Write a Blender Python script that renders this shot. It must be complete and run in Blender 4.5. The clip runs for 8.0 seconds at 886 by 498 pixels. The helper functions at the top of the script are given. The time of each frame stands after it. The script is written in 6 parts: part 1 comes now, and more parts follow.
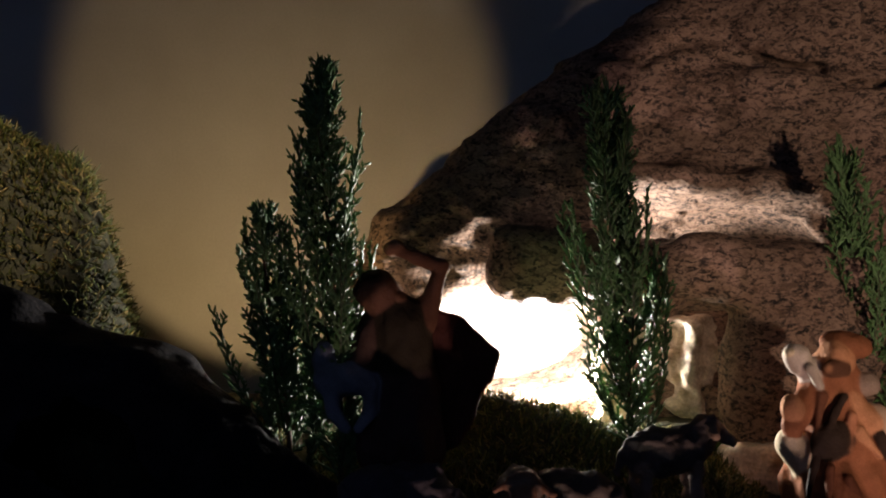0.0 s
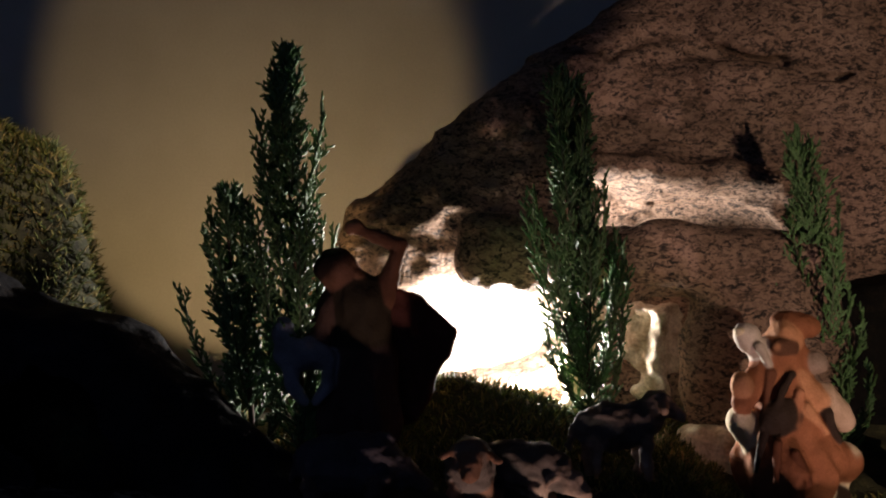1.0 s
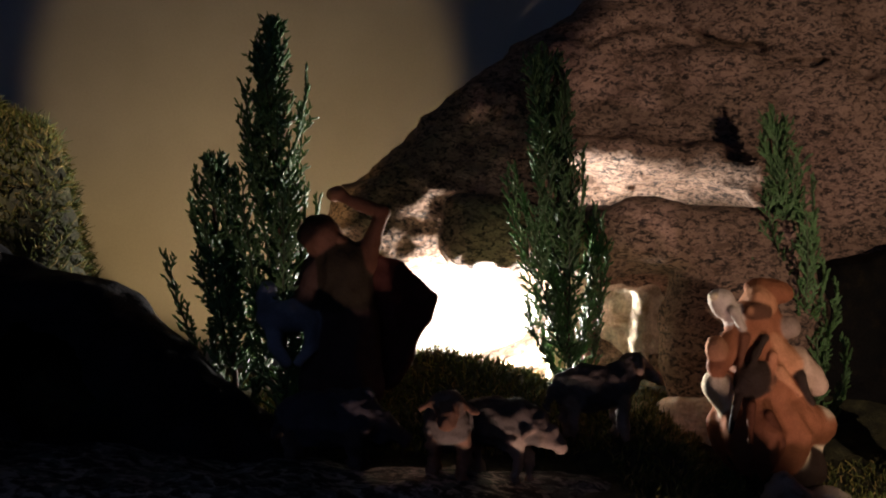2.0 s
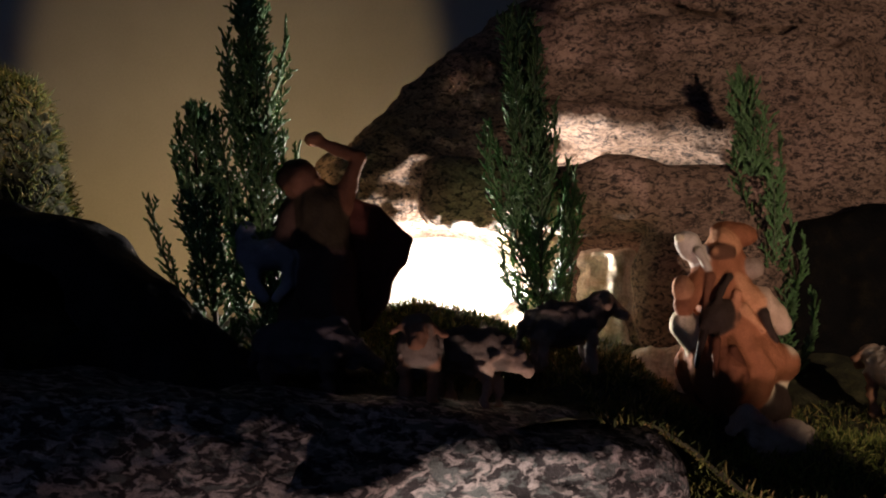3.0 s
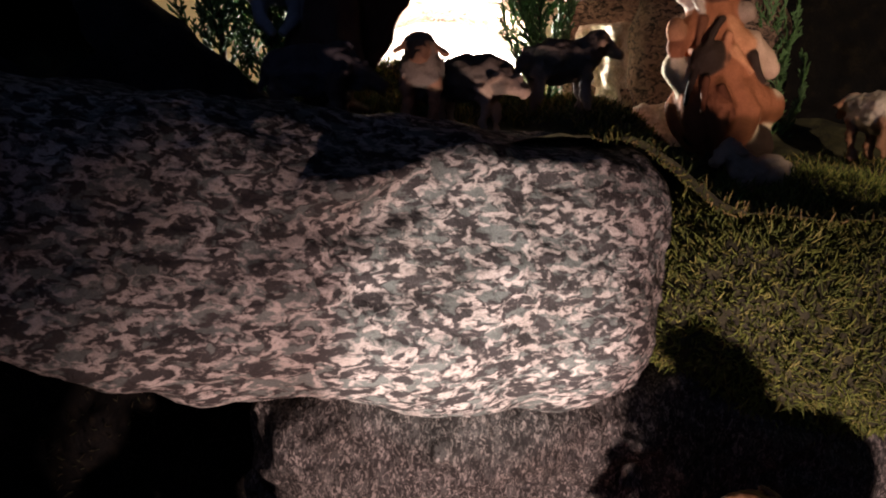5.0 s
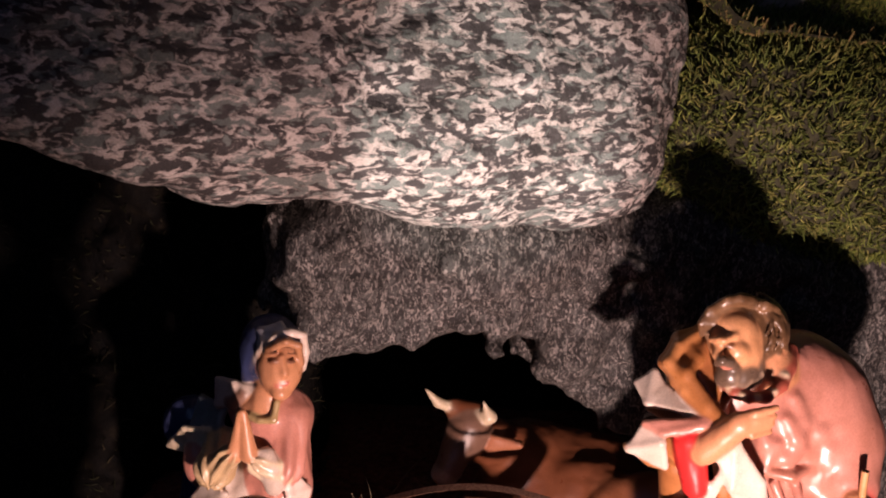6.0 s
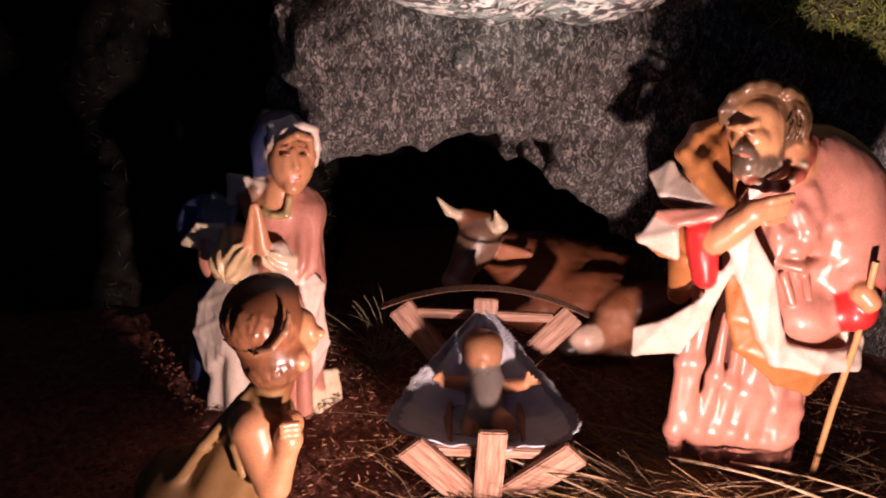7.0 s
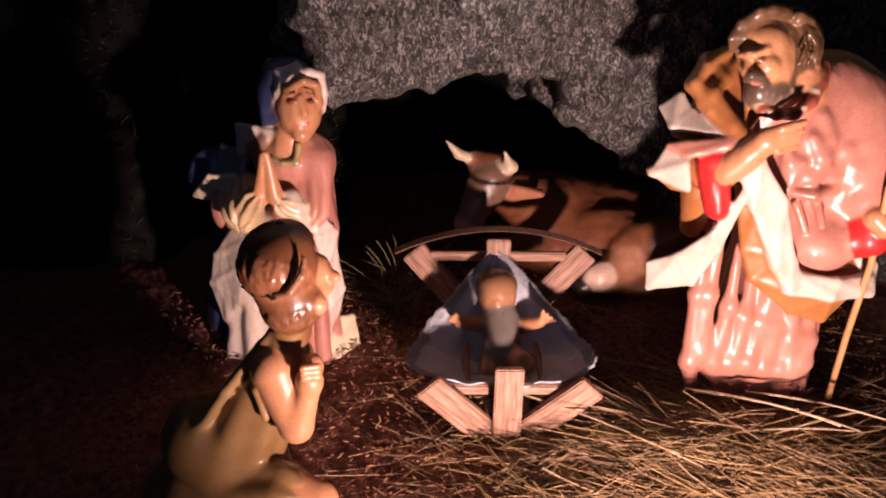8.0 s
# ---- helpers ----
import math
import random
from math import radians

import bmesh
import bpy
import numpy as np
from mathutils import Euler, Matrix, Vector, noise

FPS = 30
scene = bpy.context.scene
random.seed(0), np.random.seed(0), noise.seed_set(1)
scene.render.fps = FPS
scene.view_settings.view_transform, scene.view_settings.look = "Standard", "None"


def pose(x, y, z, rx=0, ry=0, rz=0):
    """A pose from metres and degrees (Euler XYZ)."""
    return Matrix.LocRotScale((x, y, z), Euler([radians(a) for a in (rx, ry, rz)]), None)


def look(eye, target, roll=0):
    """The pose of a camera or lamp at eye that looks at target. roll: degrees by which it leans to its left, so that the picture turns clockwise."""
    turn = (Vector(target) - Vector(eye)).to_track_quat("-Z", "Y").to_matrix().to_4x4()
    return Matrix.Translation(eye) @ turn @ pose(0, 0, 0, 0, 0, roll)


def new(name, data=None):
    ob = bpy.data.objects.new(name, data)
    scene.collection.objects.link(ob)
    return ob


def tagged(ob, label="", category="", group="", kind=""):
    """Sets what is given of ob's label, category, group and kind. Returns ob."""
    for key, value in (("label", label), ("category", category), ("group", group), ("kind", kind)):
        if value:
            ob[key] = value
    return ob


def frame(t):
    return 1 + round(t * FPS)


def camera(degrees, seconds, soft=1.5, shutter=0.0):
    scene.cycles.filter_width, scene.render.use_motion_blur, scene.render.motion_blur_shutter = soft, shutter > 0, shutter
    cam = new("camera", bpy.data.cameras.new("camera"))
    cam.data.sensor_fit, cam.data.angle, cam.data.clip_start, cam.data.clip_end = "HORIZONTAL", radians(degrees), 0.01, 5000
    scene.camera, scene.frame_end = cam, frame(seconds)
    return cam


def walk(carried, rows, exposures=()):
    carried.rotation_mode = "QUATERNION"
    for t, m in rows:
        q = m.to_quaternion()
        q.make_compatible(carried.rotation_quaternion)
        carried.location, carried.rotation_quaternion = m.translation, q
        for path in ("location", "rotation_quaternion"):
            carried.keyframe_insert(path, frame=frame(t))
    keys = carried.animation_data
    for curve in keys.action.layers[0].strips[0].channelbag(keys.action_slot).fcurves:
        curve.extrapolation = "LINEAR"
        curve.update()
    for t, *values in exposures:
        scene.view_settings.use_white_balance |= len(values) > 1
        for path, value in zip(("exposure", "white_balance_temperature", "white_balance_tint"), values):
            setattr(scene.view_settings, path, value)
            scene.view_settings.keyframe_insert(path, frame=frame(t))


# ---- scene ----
# A table-top crib landscape: painted figures about 35 cm tall below, smaller ones on the hill above.
cam = camera(55.9, 8.0, soft=2.0)
METRES, EYE, TILT, LEAN, TURN = 0.45, 0.87, 0.0, 0.0, 0.0
ROWS = [
    (0.0, 0.0, 0.0, 0.0, -0.0, -0.0, 0.0),
    (0.5, 0.0546, -0.0222, -0.0223, 0.12, 0.19, -0.18),
    (1.0, 0.0871, -0.0435, -0.0631, 0.17, 0.79, -0.29),
    (1.5, 0.0936, -0.0543, -0.1145, -0.02, 1.42, -0.38),
    (3.0, 0.1634, -0.1218, -0.342, -0.39, 3.84, -0.15),
    (3.5, 0.1633, -0.1233, -0.432, -0.55, 1.11, -0.36),
    (4.0, 0.1744, -0.1537, -0.4965, -0.58, -2.0, -0.26),
    (5.5, 0.1497, -0.234, -0.6584, -0.4, -8.71, -1.26),
    (6.0, 0.1439, -0.2539, -0.7351, -0.15, -13.47, -2.14),
    (6.5, 0.1385, -0.2627, -0.7924, 0.19, -18.86, -2.51),
    (7.0, 0.1383, -0.2695, -0.8475, 0.51, -23.51, -2.46),
    (7.5, 0.137, -0.29, -0.8607, 0.58, -27.23, -1.64),
    (8.0, 0.1369, -0.2802, -0.8574, 0.32, -27.01, -0.25),
]
walk(cam, [(t, pose(0, 0, EYE, TILT, LEAN, TURN) @ pose(METRES * x, METRES * y, METRES * z, 90 + pitch, roll, yaw)) for t, x, y, z, yaw, pitch, roll in ROWS],
     [(0.0, -0.35), (3.0, -0.4), (4.2, -0.4), (5.3, 0.08), (8.0, 0.08)])


# ---- light: a dark room with an added gap for blue fill, a low spot in front, a bulb behind the hill, an uplight on the wall ----
world = bpy.data.worlds.new("night_room")
scene.world = world
world.use_nodes = True
world.node_tree.nodes["Background"].inputs[0].default_value = (0.32, 0.46, 1.0, 1)
world.node_tree.nodes["Background"].inputs[1].default_value = 0.40


def lamp(name, kind, m, energy, colour, radius, label, cone=60, blend=0.5):
    data = bpy.data.lights.new(name, kind)
    data.energy, data.color, data.shadow_soft_size = energy, colour, radius
    if kind == "SPOT":
        data.spot_size, data.spot_blend = radians(cone), blend
    ob = new(name, data)
    ob.matrix_world = m
    return tagged(ob, label, "lamp")


lamp("front_spotlight", "SPOT", look((0.235, 0.0, 0.070), (0.155, 0.60, 0.170)), 33, (1.0, 0.67, 0.62), 0.016,
     "small warm halogen spotlight low before the crib", 88, 0.64)
lamp("rock_spotlight", "SPOT", look((0.185, -0.01, 0.10), (0.113, 0.55, 0.440)), 29, (1.0, 0.90, 0.84), 0.007,
     "narrow white spotlight turned up to the rock", 24, 0.60)
lamp("side_spotlight", "SPOT", look((0.62, -0.20, 0.80), (0.64, 0.97, 0.865)), 23.5, (1.0, 0.72, 0.54), 0.010,
     "warm spotlight turned to the upper rocks", 44, 0.2)
lamp("grotto_bulb", "POINT", pose(0.128, 1.034, 0.710), 20.0, (1.0, 0.93, 0.86), 0.010, "bright white bulb hidden behind the mossy hill")
lamp("wall_uplight", "SPOT", look((-0.22, 0.78, 0.755), (-0.236, 1.22, 0.962)), 4.2, (1.0, 0.68, 0.32), 0.012,
     "weak yellow uplight hidden behind the hill", 69, 0.26)
# No lamp is known here; this one is added to brighten the hillside.
lamp("hill_fill_spot", "SPOT", look((-0.50, 0.46, 1.52), (-0.44, 0.85, 0.89)), 26, (1.0, 0.78, 0.55), 0.010,
     "weak warm fill spotlight, unseen, added to brighten the mossy hillside", 21, 0.5)


# ---- tools ----
def lattice_noise(p, size, seed=0):
    """Smooth value noise from -1 to 1 at points p (n, 3), with lumps of that size in metres."""
    q = np.asarray(p, dtype=np.float64) / size + 1000.0 + 17.3 * seed
    i = np.floor(q).astype(np.int64)
    f = q - i
    f = f * f * (3 - 2 * f)
    total = 0
    for dx in (0, 1):
        for dy in (0, 1):
            for dz in (0, 1):
                h = ((i[:, 0] + dx) * 374761393 + (i[:, 1] + dy) * 668265263 + (i[:, 2] + dz) * 2147483647 + seed * 974711) & 0xFFFFFFFF
                h = ((h ^ (h >> 13)) * 1274126177) & 0xFFFFFFFF
                h = ((h ^ (h >> 16)) & 0xFFFF) / 32767.5 - 1
                w = (f[:, 0] if dx else 1 - f[:, 0]) * (f[:, 1] if dy else 1 - f[:, 1]) * (f[:, 2] if dz else 1 - f[:, 2])
                total = total + w * h
    return total


def rough(p, size, amount, octaves=3, seed=0):
    total = 0
    for k in range(octaves):
        total = total + lattice_noise(p, size / 2 ** k, seed + k) * amount / 1.8 ** k
    return total


def turn_of(rot):
    return np.array(Euler([radians(a) for a in rot]).to_matrix())


# Solids for sculpt(): each is (distance function, low corner, high corner, colour, blend, carve).
def limb(a, b, ra, rb, colour, k=0.004, folds=None, carve=False):
    """A tapered round limb from a to b; folds = (count, depth, phase) flutes it along its length."""
    a, b = np.array(a, float), np.array(b, float)
    d = b - a
    ll = max(d @ d, 1e-9)
    side = np.cross(d, (0.31, 0.87, 0.12))
    side = side / (np.linalg.norm(side) + 1e-9)
    other = np.cross(d / math.sqrt(ll), side)

    def dist(p):
        v = p - a
        h = np.clip(v @ d / ll, 0, 1)
        w = v - h[:, None] * d
        out = np.linalg.norm(w, axis=1) - (ra + (rb - ra) * h)
        if folds:
            ang = np.arctan2(w @ other, w @ side)
            out = out - folds[1] * np.sin(folds[0] * ang + folds[2] + 3 * h) * (0.25 + h)
        return out
    r = max(ra, rb) + (folds[1] * 1.3 if folds else 0)
    return dist, np.minimum(a, b) - r, np.maximum(a, b) + r, colour, k, carve


def egg(c, r, rot, colour, k=0.004, carve=False):
    """An ellipsoid at c with radii r, turned by rot degrees."""
    c, r, m = np.array(c, float), np.array(r, float), turn_of(rot)

    def dist(p):
        q = (p - c) @ m
        k0 = np.linalg.norm(q / r, axis=1)
        k1 = np.linalg.norm(q / (r * r), axis=1)
        return k0 * (k0 - 1) / np.maximum(k1, 1e-6)
    e = np.abs(m) @ r
    return dist, c - e, c + e, colour, k, carve


def block(c, half, rot, rnd, colour, k=0.004, carve=False):
    """A box with rounded edges."""
    c, half, m = np.array(c, float), np.array(half, float) - rnd, turn_of(rot)

    def dist(p):
        q = np.abs((p - c) @ m) - half
        return np.linalg.norm(np.maximum(q, 0), axis=1) + np.minimum(q.max(axis=1), 0) - rnd
    e = np.abs(m) @ (half + rnd)
    return dist, c - e, c + e, colour, k, carve


def flap(a, b, c, thick, colour, k=0.002, wave=0.0, carve=False):
    """A thin triangular piece of cloth a-b-c with rounded rims."""
    a, b, c = (np.array(v, float) for v in (a, b, c))
    n = np.cross(b - a, c - a)
    n = n / np.linalg.norm(n)

    def dist(p):
        q = p
        if wave:
            q = p + n * (wave * np.sin((p - a) @ (b - a) / np.linalg.norm(b - a) * 160))[:, None]
        best = np.full(len(q), 1e9)
        inside = np.ones(len(q), bool)
        for s, e in ((a, b), (b, c), (c, a)):
            d = e - s
            v = q - s
            h = np.clip(v @ d / (d @ d), 0, 1)
            best = np.minimum(best, ((v - h[:, None] * d) ** 2).sum(1))
            inside &= (np.cross(d, v) @ n) > 0
        plane = ((q - a) @ n) ** 2
        return np.sqrt(np.where(inside, plane, best)) - thick
    pts = np.array((a, b, c))
    return dist, pts.min(0) - thick - wave, pts.max(0) + thick + wave, colour, k, carve


def tint(mesh, colours):
    layer = mesh.color_attributes.new("paint", "FLOAT_COLOR", "POINT")
    rgba = np.ones((len(mesh.vertices), 4), dtype=np.float32)
    rgba[:, :3] = colours
    layer.data.foreach_set("color", rgba.ravel())


def from_arrays(name, verts, faces, material, colours=None, smooth=True):
    """A mesh from arrays: faces (n, 3) or (n, 4)."""
    verts, faces = np.asarray(verts, dtype=np.float32), np.asarray(faces, dtype=np.int32)
    me = bpy.data.meshes.new(name)
    n, k = faces.shape
    me.vertices.add(len(verts))
    me.vertices.foreach_set("co", verts.ravel())
    me.loops.add(n * k)
    me.loops.foreach_set("vertex_index", faces.ravel())
    me.polygons.add(n)
    me.polygons.foreach_set("loop_start", np.arange(0, n * k, k, dtype=np.int32))
    me.polygons.foreach_set("use_smooth", np.full(n, smooth))
    me.update(calc_edges=True)
    me.validate()
    if colours is not None:
        tint(me, colours)
    me.materials.append(material)
    return me


def sculpt(name, solids, cell, material, base, relief=None, parent=None):
    """One smooth skin round all the solids, painted in their colours; its origin is at base."""
    lo = np.min([s[1] for s in solids if not s[5]], axis=0) - 4 * cell
    hi = np.max([s[2] for s in solids if not s[5]], axis=0) + 4 * cell
    n = np.ceil((hi - lo) / cell).astype(int) + 1
    field = np.full(n, 1.0, dtype=np.float32)
    axes = [lo[i] + cell * np.arange(n[i]) for i in range(3)]
    for index, (dist, low, high, colour, k, carve) in enumerate(solids):
        pad = max(k, 3 * cell) + 3 * cell
        i0 = np.clip(np.floor((low - pad - lo) / cell).astype(int), 0, n - 1)
        i1 = np.clip(np.ceil((high + pad - lo) / cell).astype(int) + 1, 1, n)
        if (i1 <= i0).any():
            continue
        sl = tuple(slice(i0[i], i1[i]) for i in range(3))
        g = np.stack(np.meshgrid(*(axes[i][sl[i]] for i in range(3)), indexing="ij"), -1)
        d = dist(g.reshape(-1, 3)).reshape(g.shape[:3]).astype(np.float32)
        old = field[sl]
        if carve:
            h = np.maximum(k - np.abs(-d - old), 0) / max(k, 1e-6)
            field[sl] = np.maximum(old, -d) + h * h * k * 0.25
        else:
            h = np.maximum(k - np.abs(d - old), 0) / max(k, 1e-6)
            field[sl] = np.minimum(old, d) - h * h * k * 0.25
    if relief is not None:
        near = np.abs(field) < 0.06
        idx = np.argwhere(near)
        field[near] += relief(lo + idx * cell).astype(np.float32)
    inside = field < 0
    c = [inside[x:n[0] - 1 + x, y:n[1] - 1 + y, z:n[2] - 1 + z] for x in (0, 1) for y in (0, 1) for z in (0, 1)]
    count = sum(v.astype(np.int8) for v in c)
    cells = np.argwhere((count > 0) & (count < 8))
    number = np.full(n - 1, -1, dtype=np.int32)
    number[tuple(cells.T)] = np.arange(len(cells))
    corner = np.array([(x, y, z) for x in (0, 1) for y in (0, 1) for z in (0, 1)])
    val = np.stack([field[tuple((cells + o).T)] for o in corner], 1)
    acc, hits = np.zeros((len(cells), 3)), np.zeros(len(cells))
    for i in range(8):
        for j in range(i + 1, 8):
            if np.abs(corner[i] - corner[j]).sum() == 1:
                cross = (val[:, i] < 0) != (val[:, j] < 0)
                t = val[cross, i] / (val[cross, i] - val[cross, j])
                acc[cross] += corner[i] + t[:, None] * (corner[j] - corner[i])
                hits[cross] += 1
    verts = lo + (cells + acc / hits[:, None]) * cell
    faces = []
    for ax in range(3):
        u, v = (ax + 1) % 3, (ax + 2) % 3
        s0, s1 = [slice(1, n[i] - 1) for i in range(3)], [slice(1, n[i] - 1) for i in range(3)]
        s0[ax], s1[ax] = slice(0, n[ax] - 1), slice(1, n[ax])
        a, b = inside[tuple(s0)], inside[tuple(s1)]
        off = np.array([1, 1, 1])
        off[ax] = 0
        for flip, mask in ((False, a & ~b), (True, ~a & b)):
            e = np.argwhere(mask) + off
            du, dv = np.eye(3, dtype=int)[u], np.eye(3, dtype=int)[v]
            q = [number[tuple((e - o).T)] for o in (0 * du, du, du + dv, dv)]
            q = np.stack(q[::-1] if flip else q, 1)
            faces.append(q)
    faces = np.concatenate(faces)
    faces = faces[(faces >= 0).all(1)]
    reach = np.full((len(solids), len(verts)), 9.0, dtype=np.float32)
    for index, (dist, low, high, colour, k, carve) in enumerate(solids):
        if not carve:
            box = ((verts > low - 0.006) & (verts < high + 0.006)).all(1)
            if box.any():
                reach[index, box] = dist(verts[box])
    weight = np.exp(-np.clip((reach - reach.min(0)) / (0.35 * cell), 0, 60))
    shades = (weight / weight.sum(0)).T @ np.array([s[3] for s in solids], dtype=float)
    me = from_arrays(name, verts - np.array(base), faces, material, shades)
    ob = new(name, me)
    if parent:
        ob.parent = parent
    ob.location = base
    return ob


def part(name, bm, material, parent, label=""):
    me = bpy.data.meshes.new(name)
    bm.to_mesh(me)
    bm.free()
    me.materials.append(material)
    ob = new(name, me)
    ob.parent = parent
    if label:
        ob["label"] = label
    return ob


def slab(size, rnd=0.0008, wobble=0.0):
    """A bmesh board of that size with eased edges, about its middle."""
    bm = bmesh.new()
    bmesh.ops.create_cube(bm, size=1)
    for v in bm.verts:
        v.co = Vector((v.co.x * size[0], v.co.y * size[1], v.co.z * size[2])) + Vector([random.uniform(-wobble, wobble) for _ in range(3)])
    bmesh.ops.bevel(bm, geom=bm.edges[:], offset=rnd, segments=2, affect="EDGES")
    return bm


def tubes(paths, radii, sides=3, colours=None):
    """Vertices, faces and colours of many thin tubes; each path is (m, 3), radii one number or m numbers a path."""
    verts, faces, cols, start = [], [], [], 0
    for n, (p, r) in enumerate(zip(paths, radii)):
        p = np.asarray(p, float)
        m = len(p)
        d = np.gradient(p, axis=0)
        d /= np.linalg.norm(d, axis=1)[:, None] + 1e-9
        s = np.cross(d, (0.13, 0.31, 0.94))
        s /= np.linalg.norm(s, axis=1)[:, None] + 1e-9
        t = np.cross(d, s)
        ang = np.arange(sides) * 2 * math.pi / sides
        rr = np.broadcast_to(np.asarray(r, float), (m,))
        ring = p[:, None] + rr[:, None, None] * (np.cos(ang)[None, :, None] * s[:, None] + np.sin(ang)[None, :, None] * t[:, None])
        verts.append(ring.reshape(-1, 3))
        i, j = np.meshgrid(np.arange(m - 1), np.arange(sides), indexing="ij")
        k = (j + 1) % sides
        faces.append((start + np.stack((i * sides + j, i * sides + k, (i + 1) * sides + k, (i + 1) * sides + j), -1)).reshape(-1, 4))
        if colours is not None:
            cols.append(np.repeat([colours[n]], m * sides, axis=0))
        start += m * sides
    return np.concatenate(verts), np.concatenate(faces), (np.concatenate(cols) if colours is not None else None)


def surface_spots(ob, count, rng, keep=None):
    """Random places on a mesh object with their normals."""
    me = ob.data
    co = np.empty(len(me.vertices) * 3, dtype=np.float32)
    me.vertices.foreach_get("co", co)
    no = np.empty(len(me.vertices) * 3, dtype=np.float32)
    me.vertex_normals.foreach_get("vector", no)
    co, no = co.reshape(-1, 3) + np.array(ob.location), no.reshape(-1, 3)
    if keep is not None:
        ok = keep(co, no)
        co, no = co[ok], no[ok]
    pick = rng.integers(0, len(co), count)
    return co[pick] + rng.normal(0, 0.0015, (count, 3)), no[pick]


# ---- materials ----
def material(name, rough_low=0.7, rough_high=0.9, bump=0.3, bump_scale=400, spec=0.4):
    """A node material with grain; returns the material, its nodes' maker and the surface."""
    m = bpy.data.materials.new(name)
    m.use_nodes = True
    nt = m.node_tree
    b = nt.nodes["Principled BSDF"]
    b.inputs["Specular IOR Level"].default_value = spec
    co = nt.nodes.new("ShaderNodeTexCoord")

    def tex(scale, detail=4, kind="ShaderNodeTexNoise", vec=None, **inputs):
        n = nt.nodes.new(kind)
        n.inputs["Scale"].default_value = scale
        if "Detail" in n.inputs:
            n.inputs["Detail"].default_value = detail
        nt.links.new(vec or co.outputs["Object"], n.inputs["Vector"])
        return n

    def ramp(source, *stops):
        r = nt.nodes.new("ShaderNodeValToRGB")
        while len(r.color_ramp.elements) < len(stops):
            r.color_ramp.elements.new(0.5)
        for e, (at, colour) in zip(r.color_ramp.elements, stops):
            e.position, e.color = at, (*colour, 1)
        nt.links.new(source, r.inputs[0])
        return r.outputs[0]

    def mix(kind, factor, a, bb):
        x = nt.nodes.new("ShaderNodeMix")
        x.data_type, x.blend_type = "RGBA", kind
        for sock, val in ((x.inputs[0], factor), (x.inputs[6], a), (x.inputs[7], bb)):
            if isinstance(val, bpy.types.NodeSocket):
                nt.links.new(val, sock)
            elif isinstance(val, tuple):
                sock.default_value = (*val, 1)
            else:
                sock.default_value = val
        return x.outputs[2]

    grain = tex(bump_scale, 6)
    bp = nt.nodes.new("ShaderNodeBump")
    bp.inputs["Strength"].default_value = bump
    bp.inputs["Distance"].default_value = 0.002
    nt.links.new(grain.outputs["Fac"], bp.inputs["Height"])
    nt.links.new(bp.outputs[0], b.inputs["Normal"])
    rr = ramp(tex(60, 3).outputs["Fac"], (0.3, (rough_low,) * 3), (0.7, (rough_high,) * 3))
    nt.links.new(rr, b.inputs["Roughness"])

    def done(colour):
        nt.links.new(colour, b.inputs["Base Color"])
        return m
    return m, nt, tex, ramp, mix, done


def camouflage_rock(name, pale, dark, green, scale, stretch, level=0.5, contrast=0.035, slant=0.0):
    """Painted crumpled paper: pale and dark flecks, with patches of a third colour."""
    m, nt, tex, ramp, mix, done = material(name, 0.6, 0.85, 1.0, 190, 0.3)
    co = nt.nodes.new("ShaderNodeTexCoord")
    mp = nt.nodes.new("ShaderNodeMapping")
    mp.inputs["Scale"].default_value = stretch
    mp.inputs["Rotation"].default_value = (0, radians(slant), 0)
    nt.links.new(co.outputs["Object"], mp.inputs[0])
    warp = tex(scale * 0.7, 2, vec=mp.outputs[0])
    vec = mix("LINEAR_LIGHT", 0.012, mp.outputs[0], warp.outputs["Color"])
    fleck = ramp(tex(scale, 6, vec=vec).outputs["Fac"], (level - contrast, (0, 0, 0)), (level + contrast, (1, 1, 1)))
    patch = ramp(tex(scale * 0.62, 2, vec=vec).outputs["Color"], (0.50, (0, 0, 0)), (0.56, (1, 1, 1)))
    tone = ramp(tex(14, 3).outputs["Fac"], (0.3, (0.62, 0.60, 0.58)), (0.7, (1.0, 1.0, 1.0)))
    ground = mix("MIX", patch, dark, green)
    colour = mix("MIX", fleck, ground, pale)
    fine = ramp(tex(900, 3).outputs["Fac"], (0.3, (0.7, 0.7, 0.7)), (0.65, (1.1, 1.1, 1.1)))
    return done(mix("MULTIPLY", 1.0, mix("MULTIPLY", 1.0, colour, tone), fine))


def speckled(name, stops, scale, fine=(0.6, 1.15), fine_scale=500, **kw):
    m, nt, tex, ramp, mix, done = material(name, **kw)
    base = ramp(tex(scale, 6).outputs["Fac"], *stops)
    f = ramp(tex(fine_scale, 5).outputs["Fac"], (0.35, (fine[0],) * 3), (0.65, (fine[1],) * 3))
    return done(mix("MULTIPLY", 1.0, base, f))


def painted(name, rough_low, rough_high, bump, spec, dirt=0.75):
    """Paint that lies on the mesh in the colours it carries, with slight wear."""
    m, nt, tex, ramp, mix, done = material(name, rough_low, rough_high, bump, 300, spec)
    at = nt.nodes.new("ShaderNodeAttribute")
    at.attribute_name = "paint"
    wear = ramp(tex(45, 5).outputs["Fac"], (0.3, (dirt, dirt * 0.96, dirt * 0.9)), (0.6, (1, 1, 1)))
    fine = ramp(tex(700, 3).outputs["Fac"], (0.3, (0.86,) * 3), (0.7, (1.08,) * 3))
    return done(mix("MULTIPLY", 1.0, mix("MULTIPLY", 1.0, at.outputs["Color"], wear), fine))


